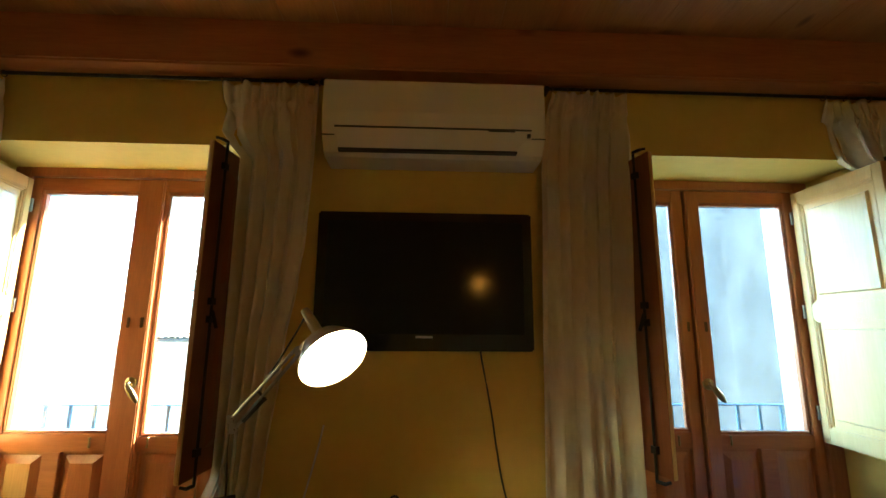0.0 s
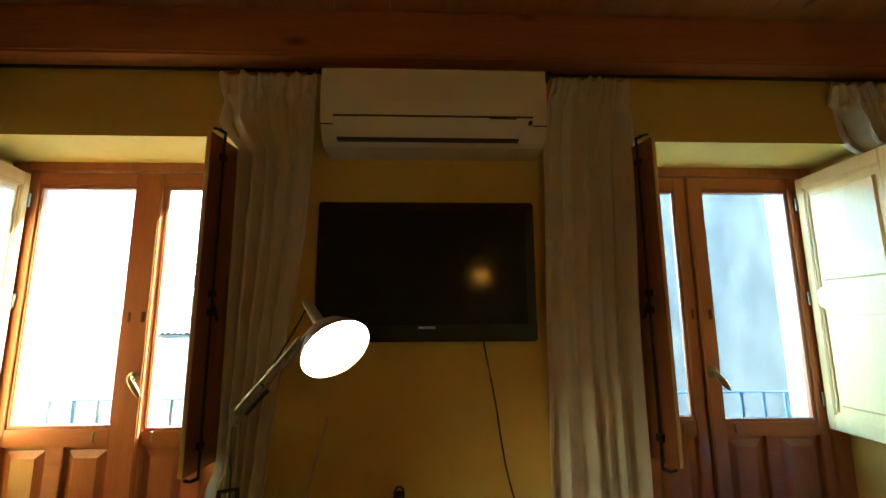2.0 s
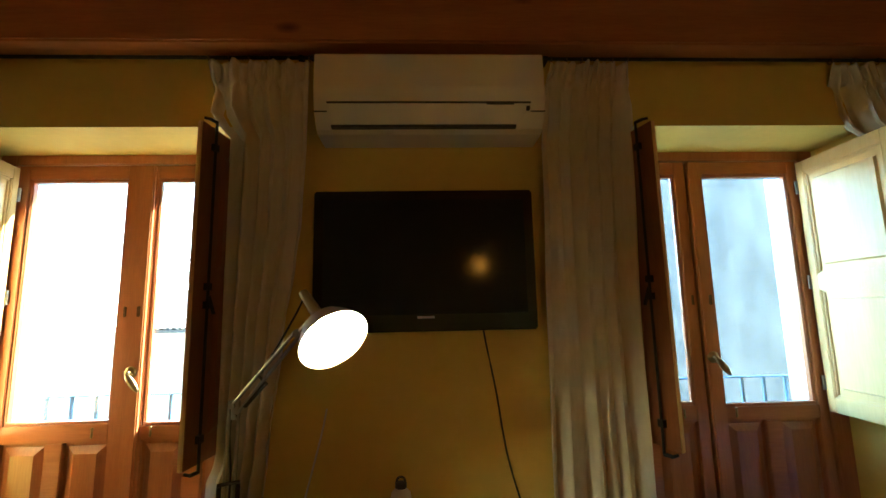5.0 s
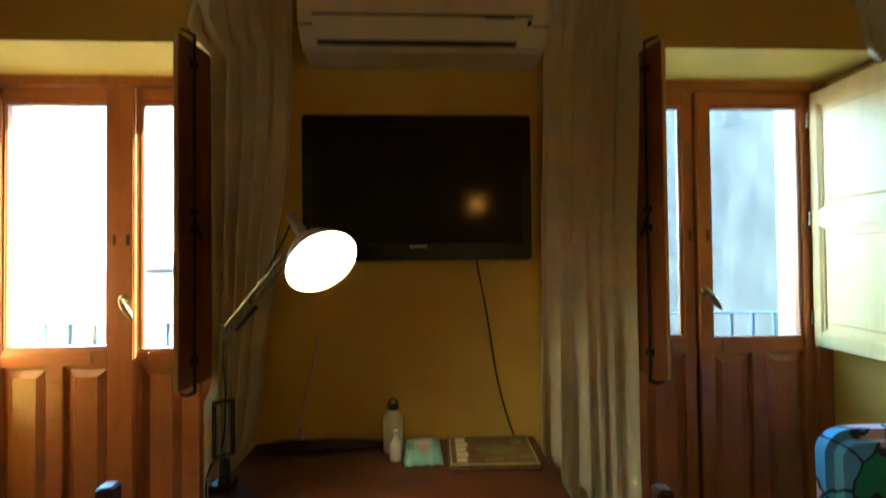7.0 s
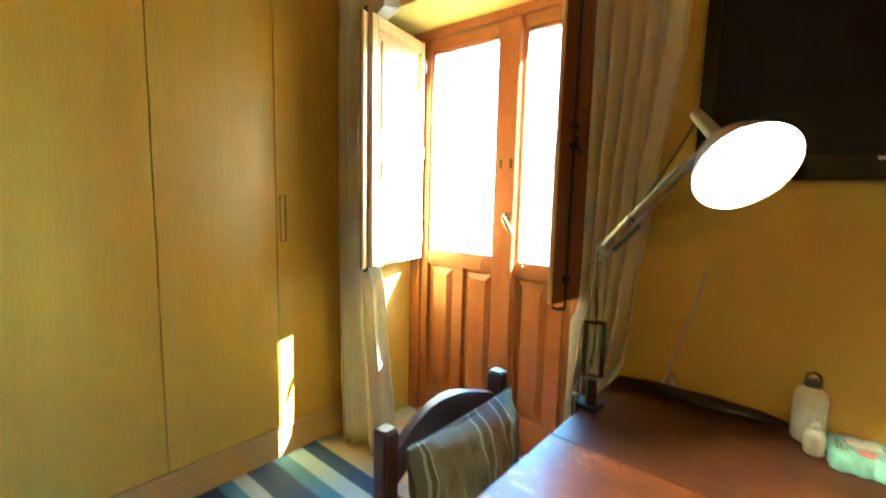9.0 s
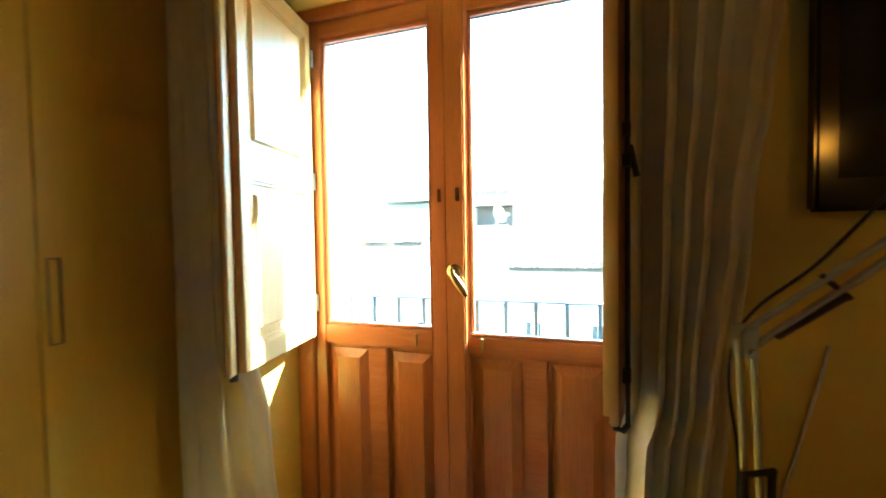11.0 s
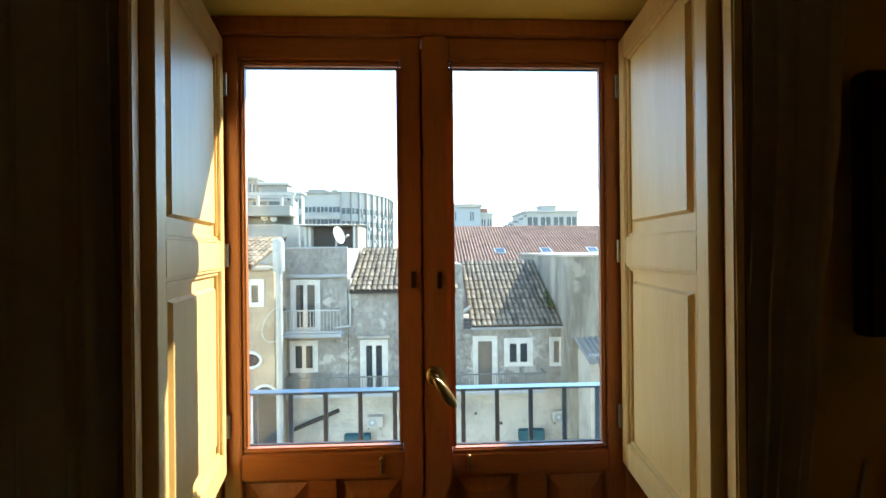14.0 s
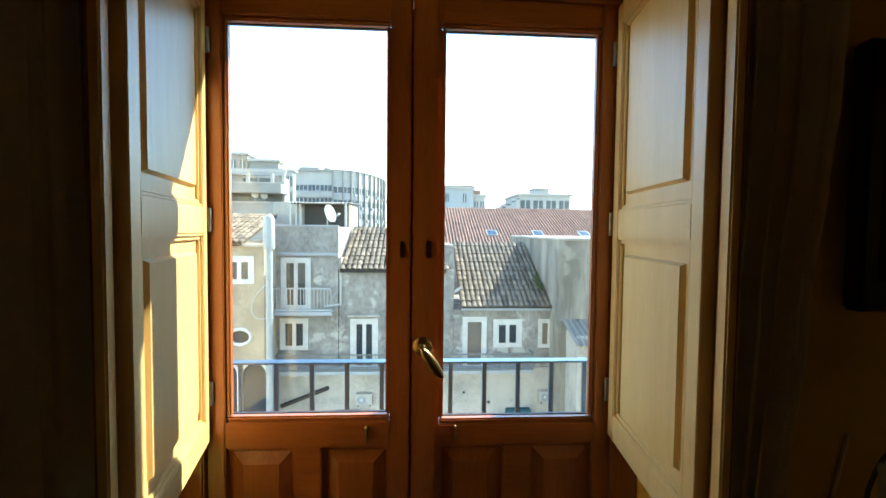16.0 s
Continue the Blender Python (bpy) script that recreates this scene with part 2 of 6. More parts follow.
M = dict(
    ochre=mat("ochre_wall_paint", (0.69, 0.48, 0.078), (0.61, 0.412, 0.058), 0.75, 2.5, bump=0.12),
    white_wall=mat("white_render", (0.8, 0.79, 0.76), (0.7, 0.69, 0.66), 0.85, 3, bump=0.2),
    door=wood("door_wood", (0.48, 0.168, 0.046), (0.34, 0.105, 0.026), 0.32, "z", coat=0.15),
    door_x=wood("door_wood_rail", (0.48, 0.168, 0.046), (0.34, 0.105, 0.026), 0.32, "x", coat=0.15),
    shutter_in=wood("pale_shutter_paint", (0.77, 0.54, 0.205), (0.68, 0.445, 0.15), 0.40, "z", bump=0.05),
    shutter_edge=wood("shutter_wood", (0.30, 0.105, 0.032), (0.20, 0.065, 0.02), 0.4, "z"),
    beam=wood("beam_pine", (0.46, 0.165, 0.038), (0.33, 0.105, 0.022), 0.5, "x", 6, 0.1, knots=4.5),
    ceiling=wood("ceiling_pine", (0.50, 0.22, 0.06), (0.36, 0.14, 0.035), 0.4, "y", 6, 0.06, knots=5),
    wardrobe=wood("wardrobe_veneer", (0.70, 0.435, 0.045), (0.62, 0.365, 0.032), 0.36, "z", 5, 0.03),
    plinth=wood("plinth_veneer", (0.64, 0.42, 0.15), (0.55, 0.34, 0.11), 0.4, "y", 5, 0.03),
    desk=wood("desk_mahogany", (0.085, 0.024, 0.010), (0.036, 0.011, 0.006), 0.34, "x", 3, 0.05),
    chair=wood("dark_chair_wood", (0.11, 0.055, 0.043), (0.065, 0.031, 0.025), 0.32, "z", 8, 0.05, coat=0.2),
    curtain=mat("cream_curtain", (0.82, 0.75, 0.57), (0.74, 0.66, 0.48), 0.95, 60, (1, 1, 0.3), 0.15),
    ac=mat("ac_plastic", (0.74, 0.68, 0.52), (0.72, 0.66, 0.50), 0.4, 3, bump=0.0),
    ac_dark=mat("ac_slot", (0.05, 0.05, 0.05), rough=0.6, bump=0),
    tv=mat("tv_gloss_black", (0.013, 0.013, 0.013), (0.010, 0.010, 0.010), 0.12, 3, bump=0),
    screen=mat("tv_screen", (0.017, 0.016, 0.016), (0.014, 0.013, 0.013), 0.11, 3, bump=0, spec=0.14),
    silver=mat("silver_print", (0.6, 0.6, 0.6), rough=0.4, bump=0),
    black=mat("black_plastic", (0.014, 0.014, 0.015), rough=0.4, bump=0.02),
    iron=mat("dark_iron", (0.035, 0.033, 0.03), (0.02, 0.02, 0.02), 0.45, 30, metal=0.7),
    brass=mat("aged_brass", (0.40, 0.29, 0.13), (0.26, 0.18, 0.08), 0.3, 30, metal=1.0, bump=0.05),
    old_brass=mat("dark_brass", (0.16, 0.09, 0.04), (0.1, 0.055, 0.03), 0.4, 30, metal=0.8),
    # dark brown that paints in the shade of tile gaps and the terrace opening
    painted_dark=mat("painted_dark_brown", (0.075, 0.062, 0.05), (0.05, 0.04, 0.035), 0.95, 4),
    steel=mat("lamp_metal", (0.42, 0.41, 0.36), (0.30, 0.295, 0.26), 0.28, 40, metal=0.6, bump=0.03),
    shade_out=mat("lamp_shade_enamel", (0.42, 0.42, 0.4), (0.36, 0.36, 0.34), 0.35, 20, bump=0.02),
    shade_in=mat("lamp_shade_white", (0.9, 0.88, 0.82), rough=0.5, bump=0),
    bulb=glow("lit_bulb", (1.0, 0.76, 0.39), 23.0),
    globe=glow("lit_globe", (1.0, 0.36, 0.03), 1.6),
    aluminium=mat("white_bottle_enamel", (0.72, 0.70, 0.66), (0.64, 0.62, 0.58), 0.35, 12, bump=0.03),
    white_plastic=mat("white_plastic", (0.75, 0.73, 0.68), rough=0.35, bump=0.02),
    teal_film=mat("pale_teal_film", (0.30, 0.55, 0.50), (0.22, 0.46, 0.42), 0.3, 15, bump=0.3),
    pink=mat("pink_print", (0.75, 0.28, 0.25), rough=0.4, bump=0),
    box_print=mat("brown_box_print", (0.19, 0.105, 0.03), (0.055, 0.022, 0.011), 0.5, 22, bump=0.02),
    cream=mat("cream_print", (0.72, 0.62, 0.40), rough=0.5, bump=0),
    olive=mat("olive_print", (0.16, 0.14, 0.05), rough=0.4, bump=0),
    marble=mat("pale_stone_sill", (0.66, 0.60, 0.50), (0.55, 0.50, 0.40), 0.35, 4, bump=0.03),
    floor=mat("beige_floor_tile", (0.50, 0.42, 0.32), (0.42, 0.35, 0.26), 0.35, 5, bump=0.03, random_tint=0.06),
    grout=mat("grout", (0.35, 0.30, 0.25), rough=0.9),
    plaster_w=mat("pale_room_paint", (0.66, 0.50, 0.18), (0.60, 0.45, 0.15), 0.8, 2.5, bump=0.1),
    rug=bands("striped_rug_cloth", [(0.0, (0.03, 0.045, 0.09)), (0.10, (0.10, 0.22, 0.36)), (0.17, (0.45, 0.55, 0.58)), (0.24, (0.06, 0.09, 0.15)), (0.38, (0.12, 0.26, 0.36)),
                                     (0.46, (0.42, 0.56, 0.60)), (0.55, (0.05, 0.10, 0.22)), (0.64, (0.42, 0.40, 0.36)), (0.74, (0.03, 0.03, 0.035)), (0.80, (0.40, 0.36, 0.30)), (0.93, (0.07, 0.12, 0.24))], "Y", 0.95),
    stripe=bands("striped_cushion_cloth", [(0.0, (0.34, 0.32, 0.26)), (0.0195, (0.16, 0.125, 0.08)), (0.078, (0.34, 0.32, 0.26)), (0.0975, (0.19, 0.115, 0.08)), (0.2145, (0.34, 0.33, 0.28)), (0.234, (0.16, 0.13, 0.09)), (0.2925, (0.34, 0.33, 0.28)), (0.312, (0.12, 0.165, 0.165)), (0.5, (0.12, 0.12, 0.095)), (0.571, (0.34, 0.31, 0.23)), (0.586, (0.10, 0.085, 0.06)), (0.61, (0.32, 0.29, 0.21)), (0.625, (0.17, 0.14, 0.085))], "Y", 0.40, bump=0.1),
    orange=bands("striped_orange_cloth", [(0.0, (0.72, 0.29, 0.03)), (0.30, (0.85, 0.50, 0.13)), (0.36, (0.62, 0.22, 0.025)), (0.52, (0.80, 0.45, 0.10)), (0.58, (0.68, 0.26, 0.03)), (0.82, (0.50, 0.17, 0.02)), (0.88, (0.74, 0.31, 0.04))], "Y", 0.17, bump=0.15),
    print_cloth=patches("printed_cloth"),
    window_glass=glass("window_glass"),
    cable_w=mat("white_cable", (0.7, 0.66, 0.55), rough=0.5, bump=0),
    cable_b=mat("black_cable", (0.012, 0.011, 0.012), rough=0.5, bump=0),
    # outside
    grey_plaster=mat("weathered_grey_render", (0.44, 0.38, 0.315), (0.21, 0.182, 0.152), 0.95, 0.9, (1, 1, 0.6), 0.9, fine=0.5, lo=0.38, hi=0.62),
    beige_plaster=mat("weathered_beige_render", (0.50, 0.39, 0.26), (0.34, 0.26, 0.18), 0.95, 0.8, bump=0.5, lo=0.4, hi=0.6),
    pale_plaster=mat("pale_render", (0.55, 0.475, 0.385), (0.35, 0.305, 0.25), 0.95, 0.9, bump=0.5, fine=0.4, lo=0.36, hi=0.56),
    stain_plaster=mat("streaked_render", (0.40, 0.345, 0.265), (0.17, 0.145, 0.115), 0.95, 1.3, (1, 1, 0.14), 0.5, lo=0.38, hi=0.62),
    tile_old=mat("old_roof_tile", (0.29, 0.22, 0.145), (0.10, 0.073, 0.05), 0.9, 6, bump=0.3, random_tint=0.4),
    tile_red=mat("red_roof_tile", (0.38, 0.21, 0.14), (0.12, 0.065, 0.045), 0.9, 1.6, bump=0.3, fine=0.65, lo=0.40, hi=0.56),
    trim_white=mat("white_window_trim", (0.78, 0.71, 0.615), (0.60, 0.54, 0.465), 0.7, 3, bump=0.1),
    far_pane=mat("far_window_pane", (0.085, 0.10, 0.105), (0.05, 0.06, 0.065), 0.3, 0.5, bump=0),
    dark_pane=mat("dark_window_pane", (0.05, 0.06, 0.065), (0.03, 0.035, 0.04), 0.1, 2, bump=0),
    rail=mat("grey_rail_paint", (0.12, 0.21, 0.29), (0.08, 0.15, 0.21), 0.35, 20, bump=0.1),
    rail_white=mat("white_rail_paint", (0.58, 0.545, 0.48), rough=0.6),
    old_board=mat("weathered_door_board", (0.23, 0.175, 0.125), (0.13, 0.10, 0.075), 0.8, 3, (1, 1, 0.15), 0.2),
    weed=mat("weed_leaf", (0.10, 0.13, 0.04), (0.05, 0.075, 0.02), 0.8, 8),
    rail_grey=mat("grey_far_rail_paint", (0.24, 0.23, 0.20), (0.16, 0.15, 0.13), 0.6, 8),
    flue=mat("galvanised_flue", (0.47, 0.455, 0.42), (0.36, 0.345, 0.315), 0.55, 5, metal=0.2),
    concrete=mat("concrete", (0.46, 0.45, 0.43), (0.36, 0.35, 0.33), 0.9, 1.5),
    far_white=mat("far_white_render", (0.47, 0.435, 0.38), (0.37, 0.34, 0.30), 0.9, 0.3),
    far_grey=mat("far_grey_render", (0.42, 0.42, 0.40), (0.33, 0.33, 0.32), 0.9, 0.3),
    far_concrete=mat("far_concrete", (0.34, 0.315, 0.27), (0.22, 0.205, 0.18), 0.9, 0.6),
    ground=mat("courtyard_ground", (0.22, 0.21, 0.19), (0.14, 0.13, 0.12), 0.95, 0.5),
    teal_awning=mat("teal_awning_cloth", (0.04, 0.11, 0.12), rough=0.8),
    corrugated=mat("corrugated_sheet", (0.31, 0.28, 0.235), (0.20, 0.18, 0.15), 0.9, 3),
    blue_wall=mat("blue_grey_render", (0.125, 0.108, 0.09), (0.062, 0.055, 0.048), 0.95, 2.6, (1, 1, 0.45), 0.9, fine=0.5, lo=0.40, hi=0.60),
)


def worn(src, name, colour, scale, lo, hi):
    """A copy of a wood in which patches are rubbed through to a lighter colour."""
    m = src.copy()
    m.name = name
    n, l = m.node_tree.nodes, m.node_tree.links
    p = n["Principled BSDF"]
    old = p.inputs["Base Color"].links[0].from_socket
    tc, no, r, mx = n.new("ShaderNodeTexCoord"), n.new("ShaderNodeTexNoise"), n.new("ShaderNodeValToRGB"), n.new("ShaderNodeMix")
    no.inputs["Scale"].default_value, no.inputs["Detail"].default_value, no.inputs["Roughness"].default_value = scale, 9, 0.7
    r.color_ramp.elements[0].position, r.color_ramp.elements[1].position = lo, hi
    mx.data_type = "RGBA"
    l.new(tc.outputs["Object"], no.inputs["Vector"])
    l.new(no.outputs[0], r.inputs[0])
    l.new(r.outputs[0], mx.inputs[0])
    l.new(old, mx.inputs[6])
    mx.inputs[7].default_value = (*colour, 1)
    l.new(mx.outputs[2], p.inputs["Base Color"])
    return m


M["desk"].node_tree.nodes["Principled BSDF"].inputs["Specular IOR Level"].default_value = 0.35
cm = M["curtain"].node_tree
tl, ms = cm.nodes.new("ShaderNodeBsdfTranslucent"), cm.nodes.new("ShaderNodeMixShader")
ms.inputs[0].default_value = 0.25
cm.links.new(cm.nodes["Principled BSDF"].inputs["Base Color"].links[0].from_socket, tl.inputs[0])
cm.links.new(cm.nodes["Principled BSDF"].outputs[0], ms.inputs[1])
cm.links.new(tl.outputs[0], ms.inputs[2])
cm.links.new(ms.outputs[0], cm.nodes["Material Output"].inputs[0])
# front leaf: rubbed and worn wood, with warm lamplight also put into the colour
M["desk_worn_lit"] = worn(worn(M["desk"], "desk_mahogany_rubbed", (0.15, 0.038, 0.009), 5.0, 0.36, 0.60), "desk_mahogany_worn", (0.30, 0.115, 0.036), 15.0, 0.56, 0.66)

M["plaster_patched"] = worn(worn(M["grey_plaster"], "mottled_grey_render", (0.20, 0.178, 0.155), 1.7, 0.60, 0.72), "patched_grey_render", (0.55, 0.485, 0.40), 0.7, 0.55, 0.575)
M["stain_patched"] = worn(M["stain_plaster"], "patched_streaked_render", (0.36, 0.31, 0.24), 0.7, 0.56, 0.62)


# ---- mesh helpers ----
def box(bm, lo, hi, m=None):
    v = bmesh.ops.create_cube(bm, size=1.0)["verts"]
    s = Matrix.LocRotScale([(a + b) / 2 for a, b in zip(lo, hi)], None, [abs(b - a) for a, b in zip(lo, hi)])
    bmesh.ops.transform(bm, matrix=(m @ s) if m else s, verts=v)
    return v


def tube(bm, p, q, r, r2=None, seg=12):
    p, q = Vector(p), Vector(q)
    d = q - p
    v = bmesh.ops.create_cone(bm, cap_ends=True, segments=seg, radius1=r, radius2=r if r2 is None else r2, depth=d.length)["verts"]
    bmesh.ops.transform(bm, matrix=Matrix.Translation((p + q) / 2) @ d.to_track_quat("Z", "Y").to_matrix().to_4x4(), verts=v)
    return v


def lathe(bm, profile, m=None, seg=24):
    """A body turned round the z axis from (radius, height) pairs."""
    rings = [[bm.verts.new((m or Matrix()) @ Vector((r * math.cos(a), r * math.sin(a), z))) for a in (2 * math.pi * i / seg for i in range(seg))] for r, z in profile]
    for a, b in zip(rings, rings[1:]):
        for i in range(seg):
            bm.faces.new((a[i], a[(i + 1) % seg], b[(i + 1) % seg], b[i]))
    return rings


def raised(bm, x0, x1, z0, z1, y, inset, rise, out=-1):
    """A raised field: a panel on the plane y whose edge slopes up to a flat middle."""
    a = [bm.verts.new((x, y, z)) for x, z in ((x0, z0), (x1, z0), (x1, z1), (x0, z1))]
    b = [bm.verts.new((x, y + out * rise, z)) for x, z in ((x0 + inset, z0 + inset), (x1 - inset, z0 + inset), (x1 - inset, z1 - inset), (x0 + inset, z1 - inset))]
    for i in range(4):
        bm.faces.new((a[i], a[(i + 1) % 4], b[(i + 1) % 4], b[i]))
    bm.faces.new(b)


def part(name, bm, material, parent=None, label="", bevel=0.0, smooth=False, m=None):
    """Links a bmesh as one mesh object, under a thing or a part where one is given."""
    if bevel:
        bmesh.ops.bevel(bm, geom=[e for e in bm.edges if len(e.link_faces) == 2 and e.calc_face_angle(0) > 0.6], offset=bevel, segments=2, affect="EDGES", clamp_overlap=True)
    bmesh.ops.recalc_face_normals(bm, faces=bm.faces)
    me = bpy.data.meshes.new(name)
    bm.to_mesh(me)
    bm.free()
    if smooth:
        me.shade_smooth()
        me.set_sharp_from_angle(angle=radians(40))
    me.materials.append(material)
    ob = new(name, me)
    if parent is not None:
        ob.parent = parent
    if m is not None:
        ob.matrix_basis = m
    if label:
        tagged(ob, label)
    return ob


def boxes(*spec):
    bm = bmesh.new()
    for lo, hi in spec:
        box(bm, lo, hi)
    return bm


def thing(name, label, category, m=None, group="", kind=""):
    ob = tagged(new(name), label, category, group, kind)
    if m is not None:
        ob.matrix_basis = m
    return ob


def cable(name, points, r, material, label, category="cable", parent=None):
    cu = bpy.data.curves.new(name, "CURVE")
    cu.dimensions, cu.bevel_depth, cu.bevel_resolution, cu.resolution_u = "3D", r, 2, 8
    sp = cu.splines.new("BEZIER")
    sp.bezier_points.add(len(points) - 1)
    for b, q in zip(sp.bezier_points, points):
        b.co, b.handle_left_type, b.handle_right_type = q, "AUTO", "AUTO"
    tmp = bpy.data.objects.new(name, cu)
    me = bpy.data.meshes.new_from_object(tmp)
    bpy.data.objects.remove(tmp)
    me.materials.clear()
    me.materials.append(material)
    me.shade_smooth()
    ob = new(name, me)
    if parent is not None:
        ob.parent = parent
        return ob
    return tagged(ob, label, category)


# ---- the room ----
WY, MY, OY = 1.74, 2.12, 2.33          # inner face, middle and outer face of the window wall
CL, CR, HALF = -1.231, 1.226, 0.603    # door centres and half width of the openings
SILL, TOP, CEIL = 0.12, 2.175, 2.645
X0, X1, Y0 = -2.66, 2.75, -2.5


def wall_with_openings(name, y0, y1, z0, z1, material, label, top):
    cuts = [X0 - 0.3, CL - HALF, CL + HALF, CR - HALF, CR + HALF, X1 + 0.3]
    bm = boxes(((cuts[0], y0, z0), (cuts[1], y1, z1)), ((cuts[2], y0, z0), (cuts[3], y1, z1)), ((cuts[4], y0, z0), (cuts[5], y1, z1)),
               ((cuts[1], y0, top), (cuts[2], y1, z1)), ((cuts[3], y0, top), (cuts[4], y1, z1)),
               ((cuts[1], y0, z0), (cuts[2], y1, SILL - 0.03)), ((cuts[3], y0, z0), (cuts[4], y1, SILL - 0.03)))
    return tagged(part(name, bm, material), label, "wall", kind="structure")


wall_with_openings("wall_north", WY, MY, -0.2, 3.0, M["ochre"], "ochre yellow painted plaster wall with deep door reveals", TOP)
wall_with_openings("wall_exterior", MY, OY, -3.5, 4.2, M["white_wall"], "white rendered outer face of the window wall", 2.36)
tagged(part("wall_west", boxes(((X0 - 0.3, Y0, -0.2), (X0, WY, 3.0))), M["ochre"]), "ochre yellow plaster wall behind the wardrobe", "wall", kind="structure")
tagged(part("wall_east", boxes(((X1, Y0, -0.2), (X1 + 0.3, WY, 3.0))), M["plaster_w"]), "ochre yellow plaster side wall", "wall", kind="structure")
tagged(part("wall_south", boxes(((X0 - 0.3, Y0 - 0.3, -0.2), (X1 + 0.3, Y0, 3.0))), M["plaster_w"]), "ochre yellow plaster back wall", "wall", kind="structure")
tagged(part("roof_slab", boxes(((X0 - 0.3, Y0 - 0.3, 3.0), (X1 + 0.3, MY, 3.2))), M["white_wall"]), "plain slab above the wooden ceiling", "roof", kind="structure")
floor = tagged(part("floor", boxes(((X0, Y0, -0.2), (X1, WY, -0.006))), M["grout"]), "beige tiled floor", "floor", kind="structure")
for c in (CL, CR):
    tagged(part("door_sill", boxes(((c - HALF + 0.002, WY - 0.02, SILL - 0.03), (c + HALF - 0.002, MY - 0.12, SILL))), M["marble"], bevel=0.006), "pale stone sill in the door reveal", "sill", kind="structure")
    tagged(part("outer_sill", boxes(((c - HALF + 0.002, MY - 0.12, SILL - 0.03), (c + HALF - 0.002, OY + 0.02, SILL - 0.012))), M["marble"], bevel=0.004), "pale stone outer door sill", "sill", kind="structure")

bm = bmesh.new()
x = X0
while x < X1:
    w = min(0.21, X1 - x)
    box(bm, (x + 0.001, Y0, CEIL), (x + w - 0.001, WY, CEIL + 0.03))
    x += 0.21
box(bm, (X0, Y0, CEIL + 0.022), (X1, WY, CEIL + 0.05))
tagged(part("ceiling", bm, M["ceiling"]), "varnished pine board ceiling", "ceiling", kind="structure")
for y in (1.62, 0.55, -0.5, -1.6):
    beam = tagged(part("beam", boxes(((X0, y, 2.45), (X1, y + 0.118, CEIL - 0.001))), M["beam"], bevel=0.008), "reddish pine ceiling beam with dark knots", "beam", kind="structure")


# ---- balcony doors ----
LEAF, DY = 0.530, 2.045     # leaf width; front plane of the leaves


def leaf(parent, c, side, name):
    """One leaf; side -1: left. Wooden rails and stiles, a pane above, two raised panels below."""
    xa, xb = (c - LEAF, c - 0.0115) if side < 0 else (c + 0.004, c + LEAF)
    ga, gb = (c - 0.484, c - 0.064) if side < 0 else (c + 0.064, c + 0.484)
    y0, y1 = DY, DY + 0.05
    zb, zt = SILL + 0.01, 2.13
    zg = 1.040 if side < 0 else 1.027
    body = part(name, boxes(((xa, y0, zb), (ga, y1, zt)), ((gb, y0, zb), (xb, y1, zt))), M["door"], parent, bevel=0.003)
    mid = (ga + gb) / 2
    part("rail", boxes(((ga, y0 + 0.001, 2.07), (gb, y1 - 0.001, zt)), ((ga, y0 + 0.001, 0.970), (gb, y1 - 0.001, zg)), ((ga, y0 + 0.001, zb), (gb, y1 - 0.001, 0.30)), ((mid - 0.035, y0 + 0.0015, 0.30), (mid + 0.035, y1 - 0.002, 0.970))), M["door_x"], body, bevel=0.003)
    bm = bmesh.new()
    for a, b, z0, z1 in ((ga, gb, zg, zg + 0.012), (ga, gb, 2.058, 2.07)):
        box(bm, (a, y0 + 0.008, z0), (b, y0 + 0.03, z1))
    for a, b in ((ga, ga + 0.012), (gb - 0.012, gb)):
        box(bm, (a, y0 + 0.008, zg + 0.012), (b, y0 + 0.03, 2.058))
    part("glazing_bead", bm, M["door"], body, bevel=0.004)
    bm = boxes(((ga + 0.003, y1 - 0.012, zg + 0.003), (gb - 0.003, y1 - 0.004, zg + 0.010)), ((ga + 0.003, y1 - 0.012, 2.06), (gb - 0.003, y1 - 0.004, 2.066)))
    part("seal", bm, M["black"], body)
    pane = part("pane", boxes(((ga, y0 + 0.031, zg), (gb, y0 + 0.035, 2.07))), M["window_glass"], body)
    pane.visible_shadow = False
    for a, b in ((ga, mid - 0.035), (mid + 0.035, gb)):
        bm = boxes(((a, y0 + 0.022, 0.30), (b, y0 + 0.03, 0.970)))
        raised(bm, a + 0.012, b - 0.012, 0.315, 0.955, y0 + 0.021, 0.03, 0.014)
        part("panel", bm, M["door"], body)
    # small hook on the middle rail and a keep on the stile
    hx = gb - 0.059 if side < 0 else ga + 0.043
    bm = bmesh.new()
    tube(bm, (hx, y0 - 0.006, 0.986), (hx, y0 - 0.006, 1.021), 0.004)
    tube(bm, (hx, y0 - 0.014, 0.996), (hx, y0, 0.996), 0.003)
    bmesh.ops.create_uvsphere(bm, u_segments=8, v_segments=6, radius=0.006, matrix=Matrix.Translation((hx, y0 - 0.006, 1.023)))
    part("hook", bm, M["brass"], body, "small brass hook", smooth=True)
    kx = c + side * 0.034
    part("shutter_keep", boxes(((kx - 0.006, y0 - (0.005 if side < 0 else 0.026), 1.468), (kx + 0.006, y0, 1.512))), M["old_brass"], body, bevel=0.002)
    return body


